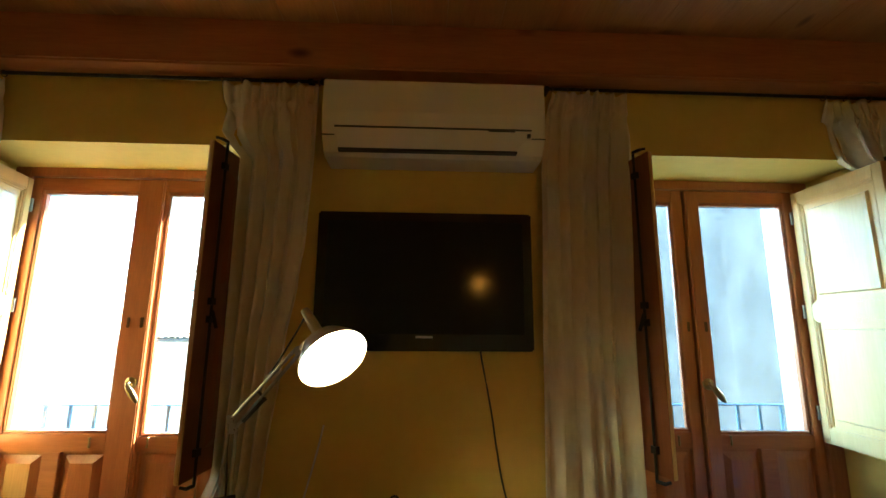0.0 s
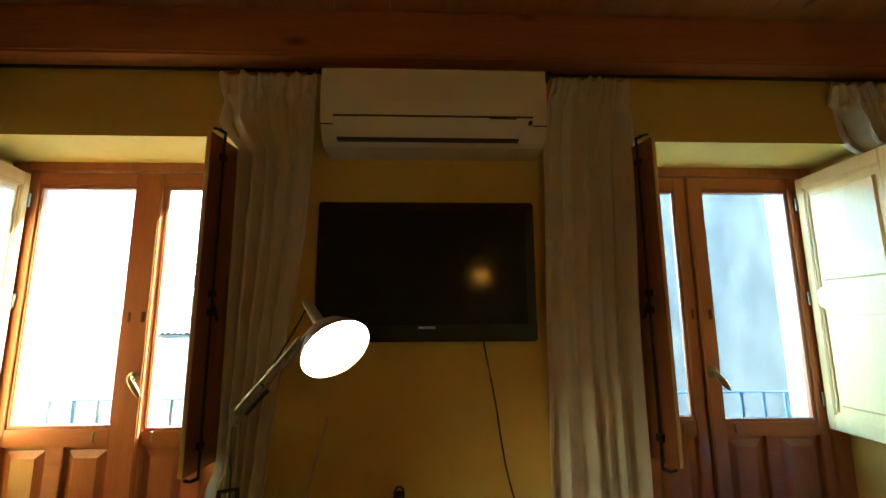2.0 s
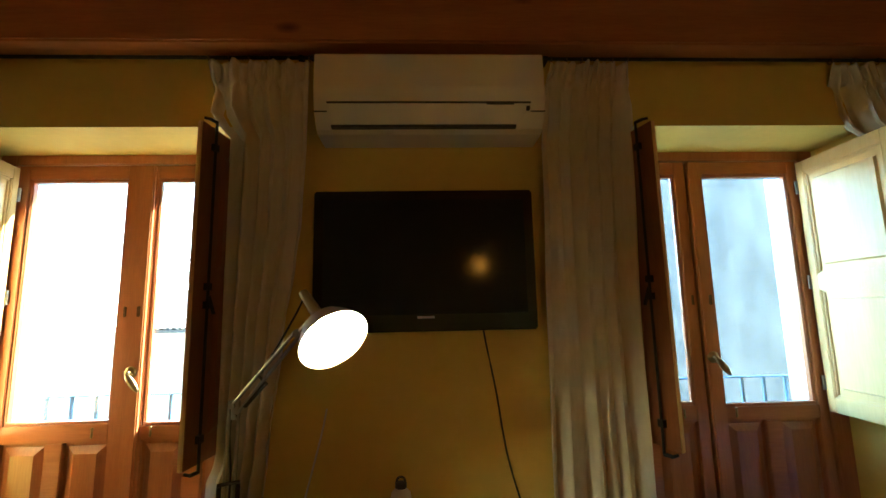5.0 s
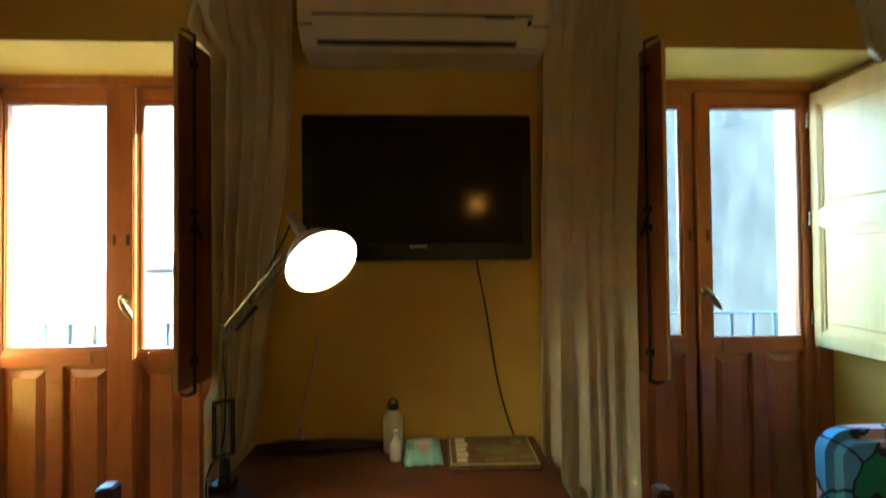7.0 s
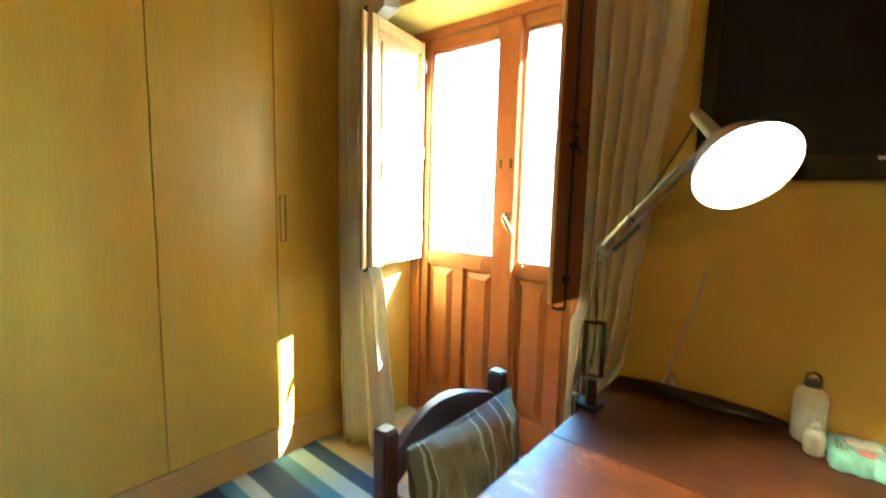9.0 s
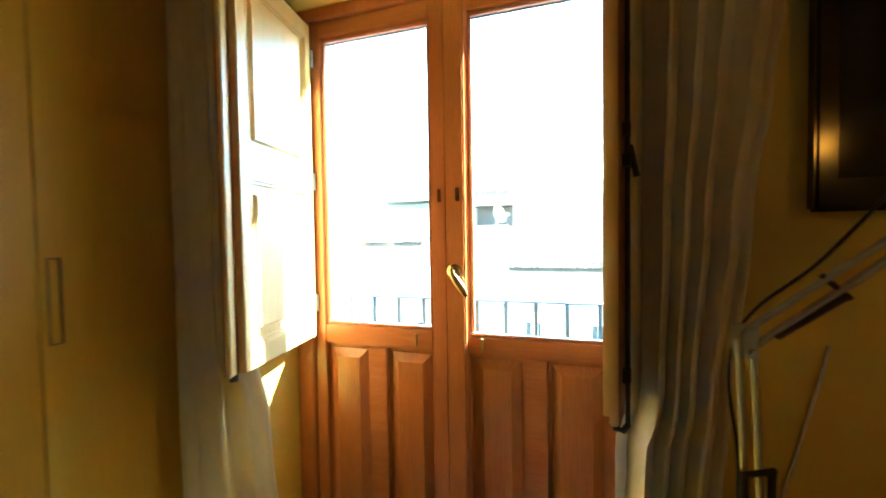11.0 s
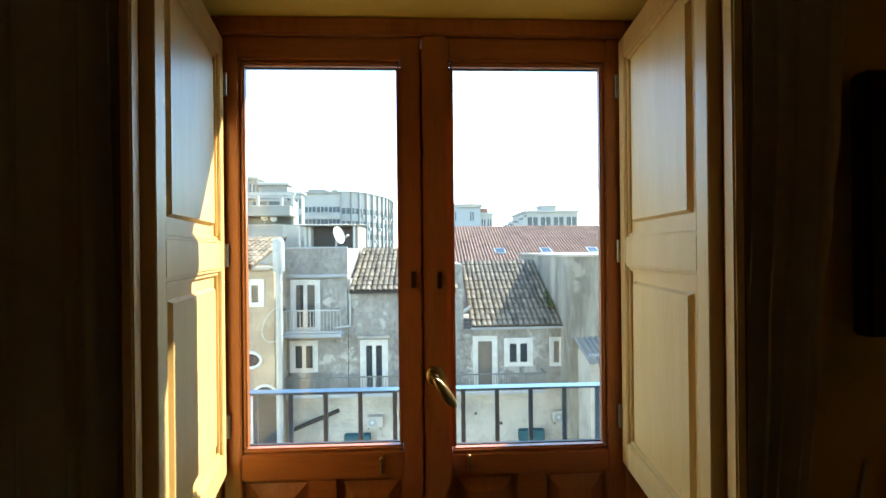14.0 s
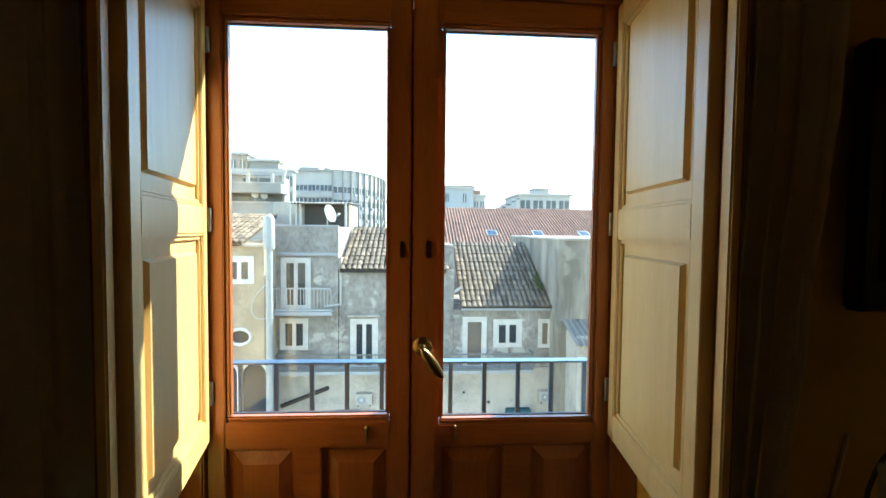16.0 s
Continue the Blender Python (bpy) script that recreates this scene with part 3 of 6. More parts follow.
def shutter(parent, hx, side, turn, width=0.44):
    """A panelled shutter on the hinge at hx. side -1: hinged on the left. turn: degrees that it stands open."""
    z0, z1, th = 1.0, 2.115, 0.032
    d = -side
    m = Matrix.Translation((hx, DY - 0.012, 0)) @ Matrix.Rotation(radians(turn) * side, 4, "Z")
    # local: x runs from the hinge outwards, face that meets the glass when shut is +y

    def X(a):
        return a * d
    spans = lambda a, b: (min(X(a), X(b)), max(X(a), X(b)))
    sa, sb = 0.036, width - 0.040
    mids = (z0 + 0.06, 1.527, 1.59, z1 - 0.05)
    bm = bmesh.new()
    for a, b, c0, c1 in ((0, sa, z0, z1), (sb, width, z0, z1), (sa, sb, z0, mids[0]), (sa, sb, mids[1], mids[2]), (sa, sb, mids[3], z1)):
        p, q = spans(a, b)
        box(bm, (p, -th, c0), (q, 0, c1))
    body = part("shutter", bm, M["shutter_in"], parent, "pale cream panelled shutter standing open", bevel=0.0015, m=m)
    p, q = spans(width + 0.016, width + 0.044)
    part("rebate_lip", boxes(((p, -th, z0), (q, -0.016, z1))), M["shutter_in"], body, bevel=0.003)
    bm = bmesh.new()
    p, q = spans(width, width + 0.016)
    box(bm, (p, -th, z0), (q, -0.022, z1))
    p, q = spans(0, width + 0.042)
    box(bm, (p, -th - 0.003, z0 + 0.001), (q, -th, z1 - 0.001))
    part("edge", bm, M["shutter_edge"], body, "brown varnished edge and back", bevel=0.001)
    for c0, c1 in ((mids[0], mids[1]), (mids[2], mids[3])):
        p, q = spans(sa, sb)
        bm = boxes(((p, -th + 0.008, c0), (q, -0.013, c1)))
        raised(bm, p + 0.036, q - 0.036, c0 + 0.042, c1 - 0.042, -0.013, 0.006, 0.009, out=1)
        part("panel", bm, M["shutter_in"], body)
        for k, (rise, wd) in enumerate(((-0.001, 0.007), (-0.006, 0.016))):
            a = 0.0 if k == 0 else 0.007
            bm = boxes(((p + a, -0.0125, c0 + a), (q - a, rise, c0 + wd)), ((p + a, -0.0125, c1 - wd), (q - a, rise, c1 - a)), ((p + a, -0.0125, c0 + wd), (p + wd, rise, c1 - wd)), ((q - wd, -0.0125, c0 + wd), (q - a, rise, c1 - wd)))
            part("moulding", bm, M["shutter_in"], body, bevel=0.002)
    # brown back with its own two panels
    for c0, c1 in ((z0 + 0.08, 1.50), (1.62, z1 - 0.08)):
        p, q = spans(0.07, width - 0.07)
        bm = bmesh.new()
        raised(bm, p, q, c0, c1, -th - 0.0035, 0.02, 0.008)
        part("back_panel", bm, M["shutter_edge"], body)
    # espagnolette on the outer edge
    bm = bmesh.new()
    xb = X(width - 0.02)
    tube(bm, (xb, -th - 0.012, z0 - 0.02), (xb, -th - 0.012, z1 + 0.02), 0.005)
    for z in (z0 - 0.018, z1 + 0.018):
        tube(bm, (xb, -th - 0.012, z), (xb + X(0.03), -th - 0.006, z), 0.006)
        tube(bm, (xb + X(0.03), -th - 0.006, z), (xb + X(0.034), -th + 0.012, z + 0.004), 0.005)
    for z in (1.08, 1.5, 1.56, 2.04):
        box(bm, (xb - 0.012, -th - 0.018, z - 0.012), (xb + 0.012, -th - 0.003, z + 0.012))
    tube(bm, (xb, -th - 0.016, 1.53), (xb - X(0.012), -th - 0.028, 1.47), 0.006)
    part("bolt", bm, M["iron"], body, "dark iron shutter bolt", smooth=True)
    bm = bmesh.new()
    for z in (1.12, 1.56, 2.0):
        tube(bm, (X(-0.004), 0.002, z - 0.03), (X(-0.004), 0.002, z + 0.03), 0.007)
    part("hinge", bm, M["steel"], body, smooth=True)
    return body


def balcony_door(name, c, turns, label):
    d = thing(name, label, "door", kind="structure")
    y0, y1 = DY - 0.015, MY + 0.01
    part("door_frame", boxes(((c - HALF, y0, SILL - 0.005), (c - LEAF - 0.002, y1, TOP)), ((c + LEAF + 0.002, y0, SILL - 0.005), (c + HALF, y1, TOP)), ((c - LEAF - 0.002, y0, 2.132), (c + LEAF + 0.002, y1, TOP))), M["door"], d, bevel=0.004)
    part("threshold", boxes(((c - LEAF, DY - 0.03, SILL - 0.004), (c + LEAF, y1, SILL + 0.008))), M["door_x"], d, bevel=0.003)
    leaf(d, c, -1, "leaf")
    r = leaf(d, c, 1, "leaf")
    part("astragal", boxes(((c - 0.007, DY - 0.020, SILL + 0.012), (c + 0.058, DY + 0.001, 2.125))), M["door"], d, bevel=0.005)
    part("cover_strip", boxes(((c - 0.032, DY + 0.0515, SILL + 0.012), (c + 0.032, DY + 0.064, 2.125))), M["door"], d, bevel=0.003)
    # oval brass handle
    hx, hz = c + 0.020, 1.242
    bm = bmesh.new()
    lathe(bm, [(0.0, 0), (0.025, 0.0), (0.025, 0.022), (0.021, 0.027), (0.010, 0.030), (0.008, 0.046), (0.0, 0.048)], Matrix.Translation((hx, DY, hz)) @ Matrix.Rotation(radians(90), 4, "X"))
    m = Matrix.Translation((hx + 0.024, DY - 0.048, hz - 0.036)) @ Matrix.Rotation(radians(-36), 4, "Y")
    v = bmesh.ops.create_uvsphere(bm, u_segments=16, v_segments=12, radius=1)["verts"]
    bmesh.ops.transform(bm, matrix=m @ Matrix.Diagonal((0.014, 0.012, 0.048, 1)), verts=v)
    part("handle", bm, M["brass"], d, "oval aged brass handle", smooth=True)
    shutter(d, c - LEAF + 0.014, -1, turns[0])
    shutter(d, c + LEAF - 0.014, 1, turns[1])
    return d


balcony_door("door_1", CL, (78.5, 83.5), "brown wooden glazed balcony door with pale shutters folded open")
balcony_door("door_2", CR, (75, 87.5), "brown wooden glazed balcony door with panelled shutters standing open")


# ---- curtains and rod ----
CY, CZ = 1.69, 2.428     # line of the curtain rods


def along(rows, z):
    """Eases between (height, place) pairs that run from the top down."""
    for (za, a), (zb, b) in zip(rows, rows[1:]):
        if z >= zb:
            k = max(0.0, min(1.0, (za - z) / (za - zb)))
            return a + (b - a) * k * k * (3 - 2 * k)
    return rows[-1][1]


def curtain(name, left, right, folds, label, seed=1, foot=0.02, top=2.412, back=(0.0, 0.0), depth=0.037):
    """Cloth in deep upright folds under a pinch-pleated heading. left, right: its edges; back: how far each edge turns towards the window."""
    rnd = random.Random(seed)
    ph = [rnd.uniform(0, 6.28) for _ in range(8)]
    size = [rnd.uniform(0.55, 1.15) for _ in range(folds * 2 + 3)]
    n = folds * 18
    heights = [0.012 * k for k in range(17)] + [0.20 + (top - foot - 0.20) * k / 44 for k in range(1, 45)]
    bm = bmesh.new()
    grid = []
    for down in heights:
        z = top - down
        xa, xb = along(left, z), along(right, z)
        fall = max(0.0, min(1.0, (down - 0.075) / 0.14))
        fall = fall * fall * (3 - 2 * fall)
        row = []
        for i in range(n + 1):
            u = i / n
            w = u + 0.045 * math.sin(2 * math.pi * u * 1.3 + ph[0]) + 0.02 * math.sin(9 * u + ph[1]) + 0.008 * math.sin(2.2 * z + ph[2] + 5 * u)
            th = 2 * math.pi * folds * w + ph[3]
            sn = math.sin(th)
            k = max(0.0, min(folds * 2 + 1.99, th / math.pi))
            e = k - int(k)
            e = e * e * (3 - 2 * e)
            g = size[int(k)] * (1 - e) + size[int(k) + 1] * e
            yy = depth * g * math.copysign(abs(sn) ** 0.75, sn) * fall * (0.85 + 0.15 * math.sin(1.9 * z + ph[4] + 4 * u))
            yy += 0.0025 * math.sin(3.1 * th + ph[5] + 3 * z) * fall
            # heading: a stiff band, nipped together at the hooks
            nip = math.exp(-((down - 0.085) / 0.016) ** 2)
            head = 0.010 * math.sin(th) + 0.006 * math.sin(2.7 * th + ph[6])
            yy += head * (1 - fall) * (1 - 0.5 * nip) - 0.016 * nip * max(0.0, math.sin(th)) ** 6
            xx = xa + (xb - xa) * u + 0.007 * math.sin(2 * th) * fall - 0.007 * nip * math.sin(th)
            yy += back[0] * max(0.0, 1 - u / 0.26) ** 1.6 * min(1, down / 0.1) + back[1] * max(0.0, 1 - (1 - u) / 0.26) ** 1.6 * min(1, down / 0.1)
            lift = 0.007 * math.sin(1.4 * th + ph[7]) * max(0.0, 1 - down / 0.05)
            row.append(bm.verts.new((xx, CY + yy, z + lift)))
        grid.append(row)
    for a, b in zip(grid, grid[1:]):
        for i in range(n):
            bm.faces.new((a[i], a[i + 1], b[i + 1], b[i]))
    ob = thing(name, label, "curtain", group="cream curtains")
    cl = part("cloth", bm, M["curtain"], ob, smooth=True)
    so = cl.modifiers.new("thickness", "SOLIDIFY")
    so.thickness = 0.003
    for k in range(folds + 1):
        px = left[0][1] + (right[0][1] - left[0][1]) * (k + 0.02) / (folds + 0.04)
        bm = bmesh.new()
        for q in range(12):
            a, c2 = 2 * math.pi * q / 12, 2 * math.pi * (q + 1) / 12
            tube(bm, (0, 0.012 * math.cos(a), 0.012 * math.sin(a)), (0, 0.012 * math.cos(c2), 0.012 * math.sin(c2)), 0.002, seg=6)
        part("ring", bm, M["old_brass"], ob, m=Matrix.Translation((px, CY, CZ - 0.004)), smooth=True)
    return ob


curtain("curtain", [(2.42, -0.80), (2.20, -0.785), (2.12, -0.705), (1.0, -0.705), (0.9, -0.735), (0.02, -0.745)],
        [(2.42, -0.425), (2.1, -0.43), (1.8, -0.44), (1.65, -0.457), (1.4, -0.49), (1.0, -0.53), (0.83, -0.545), (0.74, -0.585), (0.02, -0.59)], 5, "cream cotton curtain gathered beside the balcony door", 3, back=(0.05, 0.0))
curtain("curtain", [(2.42, 0.50), (2.3, 0.47), (2.04, 0.447), (1.4, 0.432), (0.9, 0.425), (0.02, 0.415)],
        [(2.42, 0.805), (2.2, 0.785), (2.04, 0.772), (1.4, 0.755), (0.9, 0.762), (0.02, 0.77)], 5, "cream cotton curtain gathered in deep folds", 8)
curtain("curtain", [(2.42, 1.635), (2.33, 1.66), (2.22, 1.69), (2.135, 1.725), (2.11, 1.80), (0.02, 1.80)],
        [(2.42, 2.03), (2.1, 2.0), (0.02, 2.0)], 4, "cream cotton curtain tucked behind the open shutter", 5, back=(0.09, 0.0))
curtain("curtain", [(2.42, -2.02), (1.5, -2.02), (0.02, -2.0)],
        [(2.42, -1.62), (2.14, -1.612), (2.11, -1.745), (1.02, -1.735), (0.85, -1.69), (0.67, -1.675), (0.5, -1.645), (0.25, -1.61), (0.02, -1.60)], 4, "cream cotton curtain hanging beside the wardrobe", 6, back=(0.0, 0.015))
for xa, xb in ((-2.04, -0.40), (0.42, 2.06)):
    rod = thing("curtain_rod", "thin dark metal curtain rod under the beam", "curtain rod", group="curtain rods")
    bm = bmesh.new()
    tube(bm, (xa, CY, CZ), (xb, CY, CZ), 0.007)
    part("rod", bm, M["iron"], rod, smooth=True)
    for xe in (xa, xb):
        bm = bmesh.new()
        lathe(bm, [(0, -0.022), (0.012, -0.02), (0.016, 0), (0.012, 0.02), (0, 0.022)], Matrix.Translation((xe, CY, CZ)) @ Matrix.Rotation(radians(90), 4, "Y"), 12)
        part("finial", bm, M["iron"], rod, smooth=True)
    for xe in (xa + 0.06, xb - 0.06):
        part("bracket", boxes(((xe - 0.01, CY - 0.008, CZ - 0.008), (xe + 0.01, WY, CZ + 0.009))), M["iron"], rod, bevel=0.002)

# ---- wardrobe ----
WX = -2.06
ward = thing("wardrobe", "tall honey-coloured veneered built-in wardrobe", "wardrobe")
part("carcass", boxes(((X0 + 0.002, -2.2, 0.0), (WX - 0.022, 1.735, CEIL - 0.005))), M["wardrobe"], ward)
part("plinth", boxes(((WX - 0.022, -2.2, 0.0), (WX - 0.006, 1.735, 0.155))), M["plinth"], ward, "paler veneered plinth", bevel=0.002)
part("edge_strip", boxes(((WX - 0.021, -2.2, 0.156), (WX + 0.003, 1.735, 0.168))), M["plinth"], ward, bevel=0.002)
for ya, yb, hand in ((1.362, 1.735, 1.392), (0.862, 1.358, None), (0.36, 0.858, 0.39), (-0.14, 0.356, None), (-0.64, -0.144, -0.61), (-1.14, -0.644, None), (-1.64, -1.144, -1.61), (-2.2, -1.644, None)):
    d = part("wardrobe_door", boxes(((WX - 0.02, ya - 0.0007, 0.172), (WX, yb + 0.0007, 2.40))), M["wardrobe"], ward, bevel=0.002)
    part("upper_panel", boxes(((WX - 0.02, ya, 2.404), (WX, yb, CEIL - 0.006))), M["wardrobe"], ward, bevel=0.0015)
    if hand:
        bm = bmesh.new()
        for lo, hi in (((hand - 0.016, 1.10), (hand - 0.011, 1.32)), ((hand + 0.011, 1.10), (hand + 0.016, 1.32)), ((hand - 0.011, 1.10), (hand + 0.011, 1.105)), ((hand - 0.011, 1.315), (hand + 0.011, 1.32))):
            box(bm, (WX, lo[0], lo[1]), (WX + 0.006, hi[0], hi[1]))
        part("handle", bm, M["brass"], d, "thin rectangular metal handle", bevel=0.001)

# ---- air conditioner ----
ac = thing("air_conditioner", "cream wall-mounted split air conditioner", "air conditioner")
AX0, AX1, AZ0, AZ1, AYF = -0.372, 0.425, 2.088, 2.362, 1.545
prof = [(WY - 0.001, AZ1), (AYF + 0.012, AZ1), (AYF, AZ1 - 0.012), (AYF - 0.004, AZ1 - 0.13), (AYF, AZ0 + 0.11), (AYF + 0.012, AZ0 + 0.055), (AYF + 0.05, AZ0 + 0.01), (AYF + 0.07, AZ0), (WY - 0.001, AZ0)]
bm = bmesh.new()
ends = [[bm.verts.new((xx, y, z)) for y, z in prof] for xx in (AX0, AX1)]
for i in range(len(prof)):
    j = (i + 1) % len(prof)
    bm.faces.new((ends[0][i], ends[0][j], ends[1][j], ends[1][i]))
bm.faces.new(ends[0])
bm.faces.new(ends[1][::-1])
part("body", bm, M["ac"], ac, bevel=0.006)
part("seam", boxes(((AX0 + 0.045, AYF - 0.004, AZ0 + 0.086), (AX1 - 0.05, AYF + 0.006, AZ0 + 0.0895)), ((AX0 - 0.001, AYF + 0.006, AZ0 + 0.058), (AX0 + 0.044, AYF + 0.02, AZ0 + 0.0605)), ((AX1 - 0.049, AYF + 0.006, AZ0 + 0.058), (AX1 + 0.001, AYF + 0.02, AZ0 + 0.0605))), M["ac_dark"], ac)
flap = bmesh.new()
q = [(AX0 + 0.05, AYF - 0.002, AZ0 + 0.083), (AX1 - 0.05, AYF - 0.002, AZ0 + 0.083), (AX1 - 0.10, AYF + 0.028, AZ0 + 0.021), (AX0 + 0.055, AYF + 0.028, AZ0 + 0.021)]
fv = [flap.verts.new(p) for p in q] + [flap.verts.new((p[0], p[1] + 0.012, p[2])) for p in q]
for f in ((0, 1, 2, 3), (7, 6, 5, 4), (0, 4, 5, 1), (1, 5, 6, 2), (2, 6, 7, 3), (3, 7, 4, 0)):
    flap.faces.new([fv[k] for k in f])
part("flap", flap, M["ac"], ac, bevel=0.003)
part("slot", boxes(((AX0 + 0.055, AYF + 0.028, AZ0 + 0.011), (AX1 - 0.098, AYF + 0.06, AZ0 + 0.020))), M["ac_dark"], ac)
part("indicator", boxes(((AX1 - 0.066, AYF - 0.004, AZ0 + 0.062), (AX1 - 0.054, AYF + 0.02, AZ0 + 0.074))), M["black"], ac, bevel=0.001)
part("badge", boxes(((AX1 - 0.205, AYF - 0.004, AZ0 + 0.079), (AX1 - 0.110, AYF + 0.005, AZ0 + 0.083))), M["ac_dark"], ac)

# ---- television ----
tv = thing("television", "switched-off black flat television on the wall", "television")
TX0, TX1, TZ0, TZ1, TY = -0.397, 0.397, 1.394, 1.902, 1.68
part("casing", boxes(((TX0, TY, TZ0), (TX1, TY + 0.04, TZ1))), M["tv"], tv, bevel=0.006)
part("screen", boxes(((TX0 + 0.035, TY - 0.0015, TZ0 + 0.06), (TX1 - 0.035, TY + 0.002, TZ1 - 0.035))), M["screen"], tv, "dark reflective screen")
part("badge", boxes(((-0.03, TY - 0.003, TZ0 + 0.046), (0.03, TY + 0.001, TZ0 + 0.054))), M["silver"], tv)
part("back_shell", boxes(((TX0 + 0.03, TY + 0.038, TZ0 + 0.03), (TX1 - 0.03, TY + 0.05, TZ1 - 0.03))), M["black"], tv, bevel=0.004)
part("wall_bracket", boxes(((-0.2, TY + 0.049, 1.5), (0.2, WY - 0.001, 1.8))), M["iron"], tv)
cable("television_cable", [(0.205, 1.71, 1.395), (0.213, 1.732, 1.36), (0.249, 1.734, 1.158), (0.262, 1.734, 1.06), (0.285, 1.734, 0.93), (0.331, 1.728, 0.775), (0.335, 1.71, 0.768)], 0.0035, M["cable_b"], "thin black cable hanging down the wall from the television")
cable("white_cable", [(-0.35, 1.735, 1.135), (-0.365, 1.735, 1.06), (-0.394, 1.734, 0.941), (-0.43, 1.728, 0.80), (-0.438, 1.72, 0.768)], 0.0034, M["cable_w"], "thin white cable running down the wall to the desk")

# ---- desk ----
DZ = 0.76
desk = thing("desk", "worn reddish-brown wooden table against the wall", "table")


def table_outline(y0, y1, xa, xb, r, round_front):
    pts = [(xa, y1), (xb, y1)]
    if round_front:
        for cx, s, a0 in ((xb - r, 1, 0), (xa + r, -1, 90)):
            for k in range(10):
                a = radians(a0 + 90 * k / 9)
                pts.append((cx + r * math.cos(a), y0 + r - r * math.sin(a)) if s > 0 else (cx + r * math.cos(a), y0 + r - r * math.sin(a)))
    else:
        pts += [(xb, y0), (xa, y0)]
    return pts


def slab(pts, z0, z1):
    bm = bmesh.new()
    f = bm.faces.new([bm.verts.new((x, y, z0)) for x, y in pts])
    ex = bmesh.ops.extrude_face_region(bm, geom=[f])
    bmesh.ops.translate(bm, vec=(0, 0, z1 - z0), verts=[v for v in ex["geom"] if isinstance(v, bmesh.types.BMVert)])
    return bm


# back leaf keeps a darker colour, which paints in the shade behind the lamp
part("tabletop", slab(table_outline(1.2435, 1.735, -0.572, 0.405, 0, False), DZ - 0.03, DZ), M["desk"], desk, bevel=0.002)
part("tabletop", slab(table_outline(0.74, 1.2415, -0.572, 0.405, 0.13, True), DZ - 0.03, DZ + 0.001), M["desk_worn_lit"], desk, bevel=0.002)
part("apron", boxes(((-0.50, 0.84, DZ - 0.12), (-0.48, 1.70, DZ - 0.031)), ((0.315, 0.84, DZ - 0.12), (0.335, 1.70, DZ - 0.031)), ((-0.48, 0.84, DZ - 0.12), (0.315, 0.86, DZ - 0.031)), ((-0.48, 1.68, DZ - 0.12), (0.315, 1.70, DZ - 0.031))), M["desk"], desk)
for lx in (-0.49, 0.325):
    for ly in (0.85, 1.69):
        bm = bmesh.new()
        lathe(bm, [(0, 0), (0.02, 0), (0.026, 0.05), (0.022, 0.12), (0.03, 0.4), (0.034, 0.6), (0.026, 0.64), (0.034, 0.66), (0.034, 0.728), (0, 0.728)], Matrix.Translation((lx, ly, 0)), 16)
        part("leg", bm, M["desk"], desk, smooth=True)


